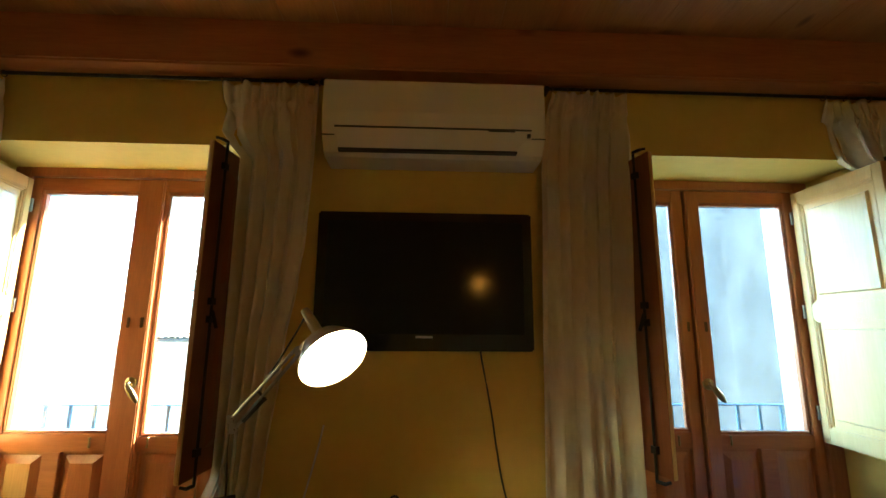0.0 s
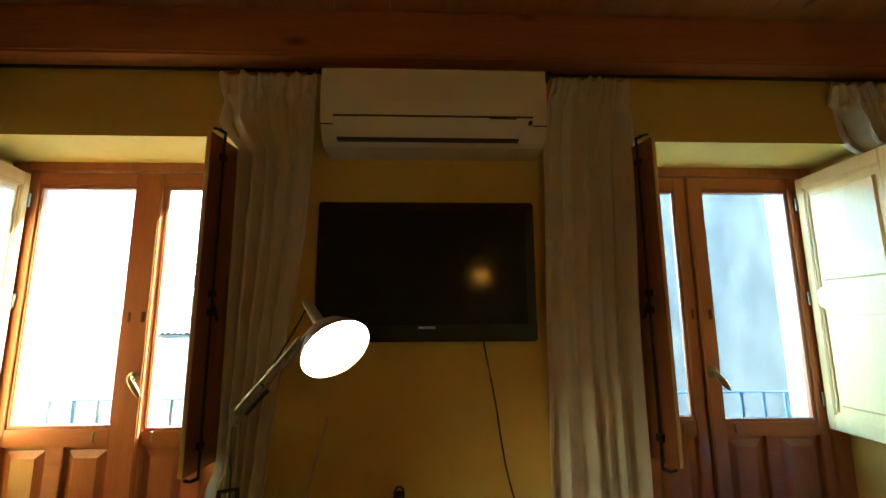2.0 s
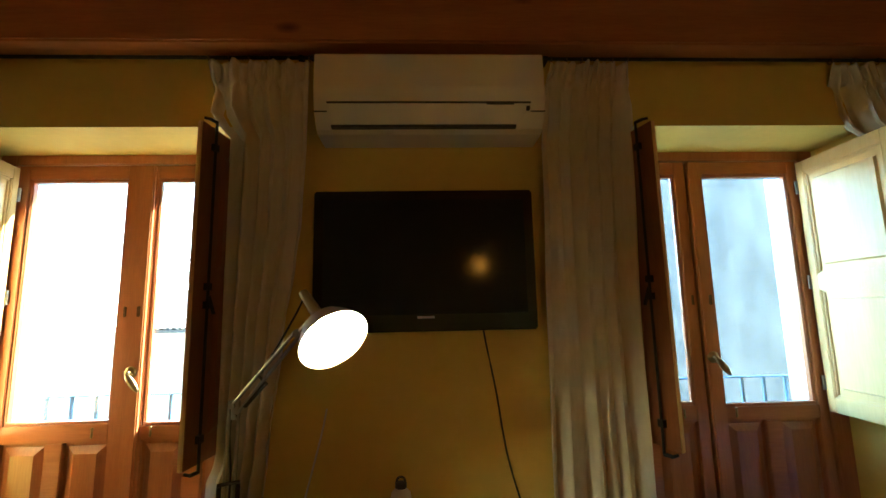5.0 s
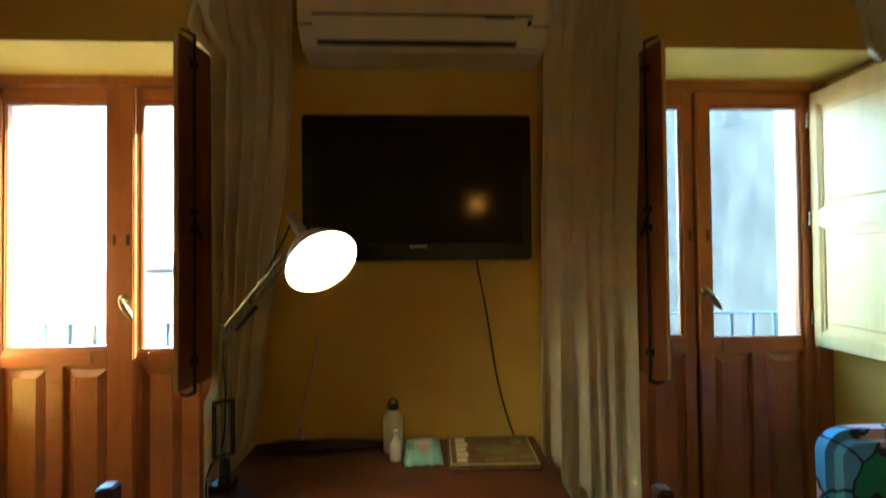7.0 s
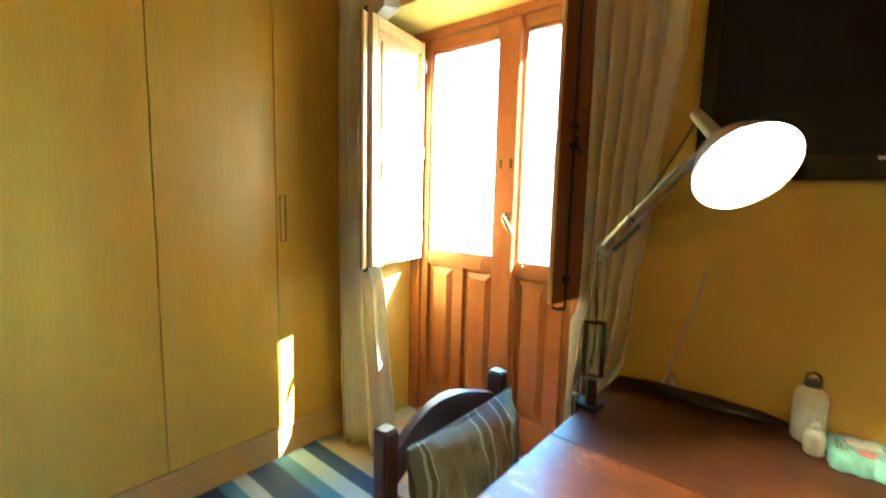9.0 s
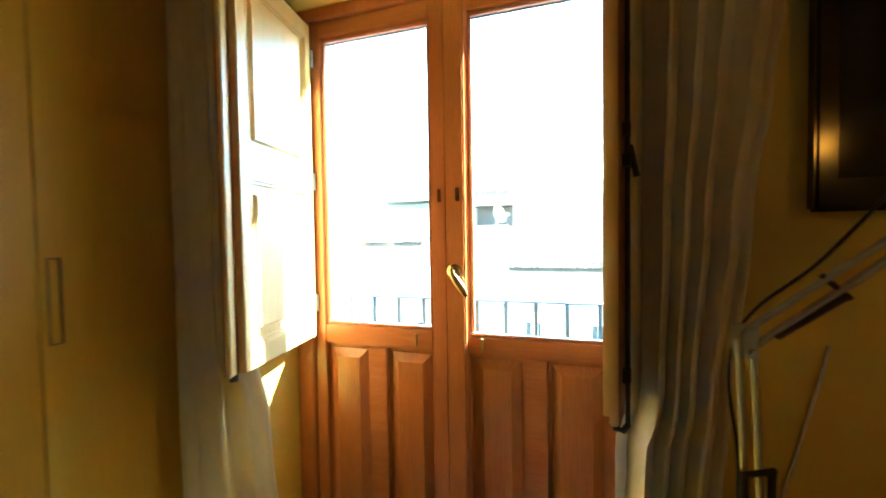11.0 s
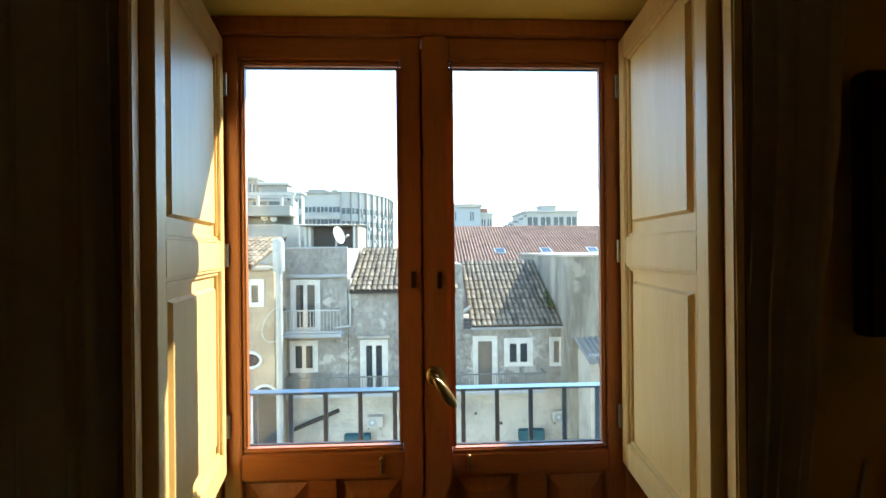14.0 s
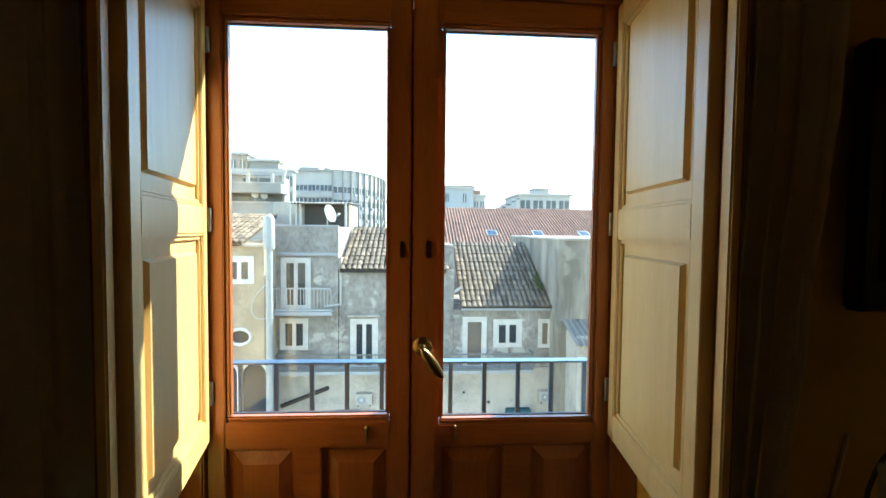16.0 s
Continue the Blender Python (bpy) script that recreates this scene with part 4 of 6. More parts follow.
# ---- chairs ----
def chair(m, cushion_mat, label, cushion_label):
    """Faces +x; the origin is under the middle of the back."""
    c = thing("chair", label, "chair", m, "dark chairs at the table")
    H = 0.867
    for y in (-0.205, 0.205):
        bm = bmesh.new()
        box(bm, (-0.02, y - 0.02, 0.0), (0.02, y + 0.02, H))
        part("back_post", bm, M["chair"], c, bevel=0.005)
        bm = bmesh.new()
        box(bm, (0.375, y - 0.019, 0), (0.413, y + 0.019, 0.43))
        part("leg", bm, M["chair"], c, bevel=0.004)
        part("stretcher", boxes(((0.02, y - 0.01, 0.2), (0.375, y + 0.01, 0.23))), M["chair"], c, bevel=0.003)
    for z0, hgt, rise in ((0.735, 0.075, 0.045), (0.56, 0.05, 0.03)):
        bm = bmesh.new()
        n, ring = 18, []
        for i in range(n + 1):
            u = i / n
            y = -0.185 + 0.37 * u
            up = rise * math.sin(math.pi * u)
            xb = -0.025 * math.sin(math.pi * u)
            ring.append([bm.verts.new(p) for p in ((xb - 0.011, y, z0 + up * 0.7), (xb + 0.011, y, z0 + up * 0.7), (xb + 0.011, y, z0 + hgt + up), (xb - 0.011, y, z0 + hgt + up))])
        for a, b in zip(ring, ring[1:]):
            for k in range(4):
                bm.faces.new((a[k], a[(k + 1) % 4], b[(k + 1) % 4], b[k]))
        bm.faces.new(ring[0])
        bm.faces.new(ring[-1][::-1])
        part("back_rail", bm, M["chair"], c, bevel=0.003, smooth=True)
    part("seat", boxes(((-0.01, -0.225, 0.415), (0.425, 0.225, 0.445))), M["chair"], c, bevel=0.008)
    # cushion leaning on the back
    bm = bmesh.new()
    v = bmesh.ops.create_grid(bm, x_segments=22, y_segments=22, size=0.5)["verts"]
    bmesh.ops.solidify(bm, geom=bm.faces[:], thickness=0.001)
    for q in bm.verts:
        u, w = q.co.x * 2, q.co.y * 2
        puff = ((1 - u ** 4) * (1 - w ** 4)) ** 0.55 if abs(u) < 1 and abs(w) < 1 else 0
        side = 1 if q.co.z >= -0.0005 else -1
        wr = (0.004 + 0.005 * max(0.0, w)) * math.sin(u * 26 + w * 5) * (1 - abs(w) ** 4) + 0.003 * math.sin(w * 17 + u * 3)
        pinch = 1 - 0.05 * (1 - abs(u)) * abs(w) - 0.05 * (1 - abs(w)) * abs(u)
        q.co = Vector((side * (0.004 + 0.042 * puff) + wr, u * 0.195 * pinch, w * 0.195 * pinch))
    cu = tagged(part("cushion", bm, cushion_mat, None, smooth=True), cushion_label, "cushion", "chair cushions")
    cu.matrix_basis = m @ Matrix.Translation((0.075, 0.005, 0.640)) @ Matrix.Rotation(radians(-9), 4, "Y")
    pts = []
    for k in range(49):
        a = 2 * math.pi * k / 48
        sn, co = math.sin(a), math.cos(a)
        g = 0.192 / max(abs(sn), abs(co))
        pts.append((0, max(-0.187, min(0.187, g * co)), max(-0.187, min(0.187, g * sn))))
    cable("piping", pts, 0.005, cushion_mat, "", parent=cu)
    return c


chair(Matrix.Translation((-0.748, 1.064, 0)), M["stripe"], "dark-stained wooden chair pushed to the table", "striped brown and teal cushion leaning on the chair back")
chair(Matrix.Translation((0.565, 0.965, 0)) @ Matrix.Rotation(math.pi, 4, "Z"), M["orange"], "dark-stained wooden chair with an orange cushion", "striped orange cushion leaning on the chair back")

# armchair by the second door
am = thing("upholstered_chair", "small armchair covered in bright printed cloth", "armchair", pose(1.615, 1.44, 0))
bm = bmesh.new()
outline = [(-0.265, 0.30), (0.265, 0.30)]
for cx, a0 in ((0.185, 0), (-0.185, 90)):
    for k in range(8):
        a = radians(a0 + 90 * k / 7)
        outline.append((cx + 0.09 * math.cos(a), 0.735 + 0.08 * math.sin(a) + 0.012 * (1 - abs(cx + 0.09 * math.cos(a)) / 0.28)))
ring = [[bm.verts.new((x, y, z)) for x, z in outline] for y in (0.10, 0.20)]
bm.faces.new(ring[0])
bm.faces.new(ring[1][::-1])
for k in range(len(outline)):
    q = (k + 1) % len(outline)
    bm.faces.new((ring[0][q], ring[0][k], ring[1][k], ring[1][q]))
bmesh.ops.recalc_face_normals(bm, faces=bm.faces[:])
part("backrest", bm, M["print_cloth"], am, "backrest in multicoloured printed cloth", bevel=0.032, smooth=True)
part("seat", boxes(((-0.27, -0.3, 0.24), (0.27, 0.10, 0.42))), M["print_cloth"], am, bevel=0.04, smooth=True)
for lx in (-0.22, 0.22):
    for ly in (-0.25, 0.15):
        bm = bmesh.new()
        tube(bm, (lx, ly, 0), (lx, ly, 0.31), 0.016, 0.022)
        part("leg", bm, M["chair"], am, smooth=True)

# ---- desk lamp ----
lamp = thing("desk_lamp", "lit swing-arm desk lamp clamped to the table edge", "lamp")
BASE, ELBOW, HEAD = Vector((-0.549, 1.425, DZ)), Vector((-0.560, 1.472, 1.197)), Vector((-0.350, 1.365, 1.412))
bm = boxes(((-0.585, 1.415, DZ + 0.001), (-0.525, 1.475, DZ + 0.018)), ((-0.588, 1.425, DZ - 0.07), (-0.575, 1.465, DZ + 0.005)), ((-0.588, 1.425, DZ - 0.075), (-0.54, 1.465, DZ - 0.062)))
tube(bm, BASE + Vector((0, 0.01, 0.015)), BASE + Vector((0, 0.012, 0.085)), 0.017, 0.013)
part("clamp", bm, M["black"], lamp, "black clamp", bevel=0.002, smooth=True)
bm = bmesh.new()
tube(bm, (-0.555, 1.445, DZ - 0.1), (-0.555, 1.445, DZ - 0.062), 0.005)
part("screw", bm, M["steel"], lamp, smooth=True)
bm = bmesh.new()
tube(bm, (-0.6, 1.43, DZ + 0.03), (-0.585, 1.44, DZ + 0.03), 0.006)
part("knob", bm, M["steel"], lamp, smooth=True)
lo = BASE + Vector((-0.003, 0.014, 0.08))
side = Vector((0.011, 0.006, 0))
bm = bmesh.new()
tube(bm, lo - side, ELBOW - side, 0.0055, seg=8)
tube(bm, lo + side, ELBOW + side, 0.0055, seg=8)
part("lower_arm", bm, M["steel"], lamp, smooth=True)
bm = bmesh.new()
for s in (-1, 1):
    tube(bm, lo + side * 1.9 * s + Vector((0, 0, 0.02)), lo + side * 1.9 * s + Vector((0, 0, 0.16)), 0.0065, seg=8)
for z in (0.015, 0.165):
    tube(bm, lo + side * -2.3 + Vector((0, 0, z)), lo + side * 2.3 + Vector((0, 0, z)), 0.005, seg=8)
part("spring", bm, M["black"], lamp, "dark tension springs", smooth=True)
bm = bmesh.new()
part_m = Matrix.Translation(ELBOW)
box(bm, (-0.016, -0.007, -0.03), (0.016, 0.007, 0.022), part_m)
tube(bm, ELBOW + Vector((0.0, -0.016, 0.008)), ELBOW + Vector((0.0, 0.016, 0.008)), 0.008)
tube(bm, ELBOW + Vector((0.008, -0.016, -0.02)), ELBOW + Vector((0.008, 0.016, -0.02)), 0.006)
part("elbow", bm, M["steel"], lamp, bevel=0.001, smooth=True)
arm = (HEAD - ELBOW)
nrm = Vector((-arm.z, 0, arm.x)).normalized() * 0.010
bm = bmesh.new()
tube(bm, ELBOW + nrm, HEAD + nrm, 0.0055, seg=8)
tube(bm, ELBOW - nrm * 1.6, HEAD - nrm * 0.6, 0.0055, seg=8)
part("upper_arm", bm, M["steel"], lamp, smooth=True)
bm = bmesh.new()
tube(bm, ELBOW + arm * 0.10 - nrm * 2, ELBOW + arm * 0.42 - nrm * 2.1, 0.0065, seg=8)
tube(bm, ELBOW + arm * 0.42 - nrm * 2.8, ELBOW + arm * 0.42 + nrm * 1.8, 0.004, seg=8)
part("spring", bm, M["black"], lamp, smooth=True)
OPEN, NRM = Vector((-0.229, 1.245, 1.397)), Vector((0.54, -0.585, -0.605)).normalized()
sm = Matrix.Translation(OPEN) @ NRM.to_track_quat("Z", "Y").to_matrix().to_4x4()
bm = bmesh.new()
outer = [(0.0, -0.205), (0.013, -0.205), (0.0155, -0.10), (0.026, -0.085), (0.06, -0.06), (0.082, -0.024), (0.0905, -0.004), (0.0915, 0.0)]
lathe(bm, outer, sm, 40)
part("shade", bm, M["shade_out"], lamp, "grey enamelled bell shade", smooth=True)
bm = bmesh.new()
lathe(bm, [(0.0905, 0.0), (0.080, -0.022), (0.058, -0.056), (0.028, -0.079), (0.0, -0.082)], sm, 40)
part("shade_lining", bm, M["shade_in"], lamp, "white inside of the shade", smooth=True)
bm = bmesh.new()
bmesh.ops.create_uvsphere(bm, u_segments=20, v_segments=14, radius=0.024, matrix=sm @ Matrix.Translation((0, 0, -0.052)))
part("bulb", bm, M["bulb"], lamp, "glowing warm bulb", smooth=True)
bm = bmesh.new()
tube(bm, HEAD, OPEN - NRM * 0.11, 0.009)
tube(bm, HEAD + Vector((0, -0.014, 0)), HEAD + Vector((0, 0.014, 0)), 0.013)
part("head_joint", bm, M["steel"], lamp, smooth=True)
cable("flex", [tuple(OPEN - NRM * 0.195), (-0.375, 1.41, 1.46), (-0.47, 1.46, 1.32), (-0.566, 1.49, 1.2), (-0.566, 1.482, 0.98), (-0.575, 1.475, 0.86), (-0.60, 1.45, 0.80), (-0.605, 1.45, 0.70)], 0.003, M["cable_b"], "", parent=lamp)

# ---- pendant lamp, seen mirrored in the television ----
pen = thing("pendant_lamp", "small lit globe lamp hanging from the ceiling", "lamp", Matrix.Translation((0.49, -0.6, 1.86)))
bm = bmesh.new()
bmesh.ops.create_uvsphere(bm, u_segments=24, v_segments=16, radius=0.055)
part("globe", bm, M["globe"], pen, "frosted glowing globe", smooth=True)
bm = bmesh.new()
lathe(bm, [(0.0, 0.11), (0.02, 0.11), (0.03, 0.07), (0.03, 0.06), (0.0, 0.06)], None, 16)
part("holder", bm, M["brass"], pen, smooth=True)
bm = bmesh.new()
tube(bm, (0, 0, 0.11), (0, 0, CEIL - 1.862), 0.004)
part("cord", bm, M["cable_b"], pen)

# ---- things on the desk ----
bt = thing("water_bottle", "white metal sports bottle with a black loop cap", "bottle", Matrix.Translation((-0.09, 1.655, DZ)))
bm = bmesh.new()
lathe(bm, [(0, 0.001), (0.031, 0.001), (0.034, 0.006), (0.034, 0.105), (0.031, 0.122), (0.020, 0.134), (0.017, 0.140), (0.0, 0.140)], None, 32)
part("body", bm, M["aluminium"], bt, smooth=True)
bm = bmesh.new()
lathe(bm, [(0, 0.138), (0.019, 0.138), (0.019, 0.153), (0.012, 0.156), (0, 0.156)], None, 24)
for k in range(12):
    a, b = math.pi * k / 12, math.pi * (k + 1) / 12
    tube(bm, (0.014 * math.cos(a), 0, 0.155 + 0.016 * math.sin(a)), (0.014 * math.cos(b), 0, 0.155 + 0.016 * math.sin(b)), 0.004, seg=8)
part("cap", bm, M["black"], bt, "black screw cap with a loop", smooth=True)
sb = thing("small_bottle", "small white plastic dispenser bottle", "bottle", Matrix.Translation((-0.077, 1.585, DZ)))
bm = bmesh.new()
lathe(bm, [(0, 0.001), (0.018, 0.001), (0.02, 0.004), (0.02, 0.045), (0.016, 0.055), (0.009, 0.06), (0, 0.06)], None, 24)
part("body", bm, M["white_plastic"], sb, smooth=True)
bm = bmesh.new()
lathe(bm, [(0, 0.058), (0.010, 0.058), (0.010, 0.07), (0.006, 0.075), (0.006, 0.085), (0.008, 0.086), (0.008, 0.093), (0, 0.093)], None, 16)
part("pump_cap", bm, M["white_plastic"], sb, smooth=True)

wp = thing("wipes_pack", "half-empty pale teal pack of wet wipes", "wipes pack", pose(0.008, 1.625, DZ, 0, 0, 3))
bm = bmesh.new()
bmesh.ops.create_grid(bm, x_segments=18, y_segments=18, size=0.5)
for q in bm.verts:
    u, w = q.co.x * 2, q.co.y * 2
    puff = ((1 - u ** 6) * (1 - abs(w) ** 5)) ** 0.5 if abs(u) < 1 and abs(w) < 1 else 0
    q.co = Vector((u * 0.062 * (1 + 0.04 * math.sin(w * 9)), w * 0.085 + 0.004 * math.sin(u * 11) * abs(w), 0.004 + 0.024 * puff + 0.003 * math.sin(9 * u + 5 * w) * puff))
ex = bmesh.ops.extrude_face_region(bm, geom=bm.faces[:])
for q in ex["geom"]:
    if isinstance(q, bmesh.types.BMVert):
        q.co.z = 0.001
part("pouch", bm, M["teal_film"], wp, smooth=True)
bm = bmesh.new()
tube(bm, (0.005, -0.025, 0.026), (0.005, -0.025, 0.031), 0.016, seg=20)
part("badge", bm, M["pink"], wp, "round pink print")
part("closure", boxes(((-0.03, -0.005, 0.026), (0.035, 0.045, 0.031))), M["white_plastic"], wp, bevel=0.003)
for k in range(4):
    part("text_bar", boxes(((-0.048 + 0.008 * k, -0.03, 0.0265), (-0.044 + 0.008 * k, 0.02, 0.0295))), M["olive"], wp)

bk = thing("game_box", "flat brown boxed game with cream printing", "box", pose(0.232, 1.604, DZ, 0, 0, -1.5))
part("tray", boxes(((-0.139, -0.108, 0.001), (0.139, 0.108, 0.008))), M["cream"], bk, bevel=0.002)
part("lid", boxes(((-0.141, -0.11, 0.004), (0.141, 0.11, 0.016))), M["box_print"], bk, bevel=0.002)
part("border", boxes(((-0.135, -0.104, 0.016), (0.135, -0.101, 0.0168)), ((-0.135, 0.101, 0.016), (0.135, 0.104, 0.0168)), ((-0.135, -0.101, 0.016), (-0.132, 0.101, 0.0168)), ((0.132, -0.101, 0.016), (0.135, 0.101, 0.0168))), M["cream"], bk)
for k in range(5):
    y = -0.085 + 0.036 * k
    part("title_bar", boxes(((-0.115, y, 0.016), (-0.083 + 0.006 * (k % 2), y + 0.026, 0.0172))), M["cream"], bk)
bm = bmesh.new()
v = bmesh.ops.create_cone(bm, cap_ends=True, segments=32, radius1=1, radius2=1, depth=0.0014)["verts"]
bmesh.ops.transform(bm, matrix=Matrix.Translation((0.012, 0.0, 0.0167)) @ Matrix.Diagonal((0.066, 0.034, 1, 1)), verts=v)
part("medallion", bm, M["olive"], bk)
for px, py, w, h in ((0.07, 0.03, 0.035, 0.05), (0.085, -0.07, 0.05, 0.025), (-0.03, -0.08, 0.06, 0.02)):
    part("picture_patch", boxes(((px, py, 0.016), (px + w, py + h, 0.0166))), M["olive"], bk)

ad = thing("plug_adapter", "small pale plug adapter standing on the desk", "plug", Matrix.Translation((-0.405, 1.712, DZ)))
bm = bmesh.new()
lathe(bm, [(0, 0.001), (0.014, 0.001), (0.015, 0.012), (0.010, 0.02), (0.013, 0.03), (0.010, 0.042), (0.006, 0.05), (0, 0.05)], None, 14)
part("body", bm, M["cable_w"], ad, smooth=True)
part("prong", boxes(((-0.006, -0.003, 0.048), (-0.003, 0.003, 0.062)), ((0.003, -0.003, 0.048), (0.006, 0.003, 0.062))), M["steel"], ad)
pc = thing("black_pouch", "long black cloth pouch lying on the desk", "pouch", pose(-0.345, 1.69, DZ, 0, 0, 0))
bm = bmesh.new()
v = bmesh.ops.create_uvsphere(bm, u_segments=24, v_segments=12, radius=1)["verts"]
for q in v:
    s = 1 + 0.08 * math.sin(q.co.x * 9) + 0.06 * math.sin(q.co.y * 7 + q.co.x * 4)
    q.co = Vector((q.co.x * 0.215, q.co.y * 0.034 * s, 0.012 + max(-0.011, q.co.z * 0.014 * s)))
part("cloth", bm, M["black"], pc, smooth=True)

# ---- rug ----
rug = thing("rug", "flat-woven rug in blue, white and grey stripes", "rug")
bm = bmesh.new()
bmesh.ops.create_grid(bm, x_segments=40, y_segments=60, size=0.5)
for q in bm.verts:
    q.co = Vector((-1.47 + q.co.x * 1.19, 0.45 + q.co.y * 2.35, 0.009 + 0.0025 * noise.noise(q.co * 9)))
ex = bmesh.ops.extrude_face_region(bm, geom=bm.faces[:])
for q in ex["geom"]:
    if isinstance(q, bmesh.types.BMVert):
        q.co.z = 0.0005
part("weave", bm, M["rug"], rug, smooth=False)

# ---- balcony ----
bal = thing("balcony", "shallow stone ledge with slim grey iron guard rails", "balcony", kind="structure")
part("slab", boxes(((-2.02, OY, -0.12), (2.02, 2.46, 0.06))), M["concrete"], bal, bevel=0.01)
RY, RZ, STEP = 2.36, 1.104, 0.1146
bm = boxes(((-0.007, -0.005, 0.06), (0.007, 0.005, RZ - 0.004)))
bar = None
for c, phase in ((CL, -1.111), (CR, 1.716)):
    part("top_rail", boxes(((c - HALF - 0.04, RY - 0.021, RZ - 0.005), (c + HALF + 0.04, RY + 0.021, RZ + 0.001)), ((c - HALF - 0.04, OY - 0.01, RZ - 0.005), (c - HALF - 0.01, RY - 0.021, RZ + 0.001)), ((c + HALF + 0.01, OY - 0.01, RZ - 0.005), (c + HALF + 0.04, RY - 0.021, RZ + 0.001))), M["rail"], bal, bevel=0.0015)
    part("bottom_rail", boxes(((c - HALF - 0.04, RY - 0.012, 0.16), (c + HALF + 0.04, RY + 0.012, 0.17))), M["rail"], bal, bevel=0.002)
    for k in range(-14, 15):
        x = phase + STEP * k
        if abs(x - c) < HALF + 0.03:
            if bar is None:
                bar = b = part("baluster", bm, M["rail"], bal)
            else:
                b = new("baluster", bar.data)
                b.parent = bal
            b.matrix_basis = Matrix.Translation((x, RY, 0))

# ---- courtyard and buildings ----
GZ = -9.5
tagged(part("ground", boxes(((-400, 2.5, GZ - 0.5), (400, 900, GZ))), M["ground"]), "grey courtyard and street ground", "ground", kind="structure")


def window(b, x, z0, w, h, y, panes=2, frame_mat="trim_white", surround=0.14, sill=True, pane_mat="dark_pane"):
    """A casement set into a facade at y (facing -y): rendered surround, frame, panes."""
    wf = part("window", boxes(((x - w / 2 - surround, y - 0.05, z0 - surround * 0.6), (x - w / 2, y + 0.05, z0 + h + surround)), ((x + w / 2, y - 0.05, z0 - surround * 0.6), (x + w / 2 + surround, y + 0.05, z0 + h + surround)),
                              ((x - w / 2, y - 0.05, z0 + h), (x + w / 2, y + 0.05, z0 + h + surround)), ((x - w / 2, y - 0.07 if sill else y - 0.05, z0 - surround * 0.6), (x + w / 2, y + 0.05, z0))), M[frame_mat], b)
    fr = 0.09
    bm = boxes(((x - w / 2, y - 0.02, z0), (x + w / 2, y + 0.03, z0 + fr)), ((x - w / 2, y - 0.02, z0 + h - fr), (x + w / 2, y + 0.03, z0 + h)), ((x - w / 2, y - 0.02, z0 + fr), (x - w / 2 + fr, y + 0.03, z0 + h - fr)), ((x + w / 2 - fr, y - 0.02, z0 + fr), (x + w / 2, y + 0.03, z0 + h - fr)))
    if panes == 2:
        box(bm, (x - 0.08, y - 0.025, z0 + fr), (x + 0.08, y + 0.03, z0 + h - fr))
    part("frame", bm, M["trim_white"], wf)
    for k in range(panes):
        a = x - w / 2 + fr + k * (w - 2 * fr) / panes
        part("pane", boxes(((a, y - 0.002, z0 + fr), (a + (w - 2 * fr) / panes, y + 0.02, z0 + h - fr))), M[pane_mat], wf)
    return wf


def railing(b, x0, x1, z, y, h=0.95, depth=0.8, mat_name="rail_white", gap=0.14):
    part("balcony_slab", boxes(((x0, y - depth, z - 0.14), (x1, y, z))), M["concrete"], b)
    rl = part("balcony_rail", boxes(((x0, y - depth, z + h), (x1, y - depth + 0.05, z + h + 0.05)), ((x0, y - depth, z + 0.06), (x1, y - depth + 0.03, z + 0.1)), ((x0, y - depth, z + h), (x0 + 0.05, y, z + h + 0.05)), ((x1 - 0.05, y - depth, z + h), (x1, y, z + h + 0.05))), M[mat_name], b)
    me = None
    n = int((x1 - x0) / gap)
    for k in range(n + 1):
        if me is None:
            me = part("baluster", boxes(((-0.012, -0.012, 0), (0.012, 0.012, h))), M[mat_name], rl, m=Matrix.Translation((x0 + 0.03, y - depth + 0.02, z))).data
        else:
            o = new("baluster", me)
            o.parent = rl
            o.matrix_basis = Matrix.Translation((x0 + 0.03 + k * (x1 - x0 - 0.06) / n, y - depth + 0.02, z))


def barrel_tile():
    bm = bmesh.new()
    n, L = 5, 0.46
    rows = []
    for y, r in ((0, 0.115), (L, 0.095)):
        rows.append([bm.verts.new((r * math.cos(math.pi * i / n), y, r * 0.75 * math.sin(math.pi * i / n))) for i in range(n + 1)])
    for i in range(n):
        bm.faces.new((rows[0][i], rows[0][i + 1], rows[1][i + 1], rows[1][i]))
    lip = [bm.verts.new((0.085 * math.cos(math.pi * i / n), 0, 0.085 * 0.7 * math.sin(math.pi * i / n))) for i in range(n + 1)]
    for i in range(n):
        bm.faces.new((rows[0][i + 1], rows[0][i], lip[i], lip[i + 1]))
    me = bpy.data.meshes.new("roof_tile")
    bm.to_mesh(me)
    bm.free()
    me.materials.append(M["tile_old"])
    return me


TILE = barrel_tile()


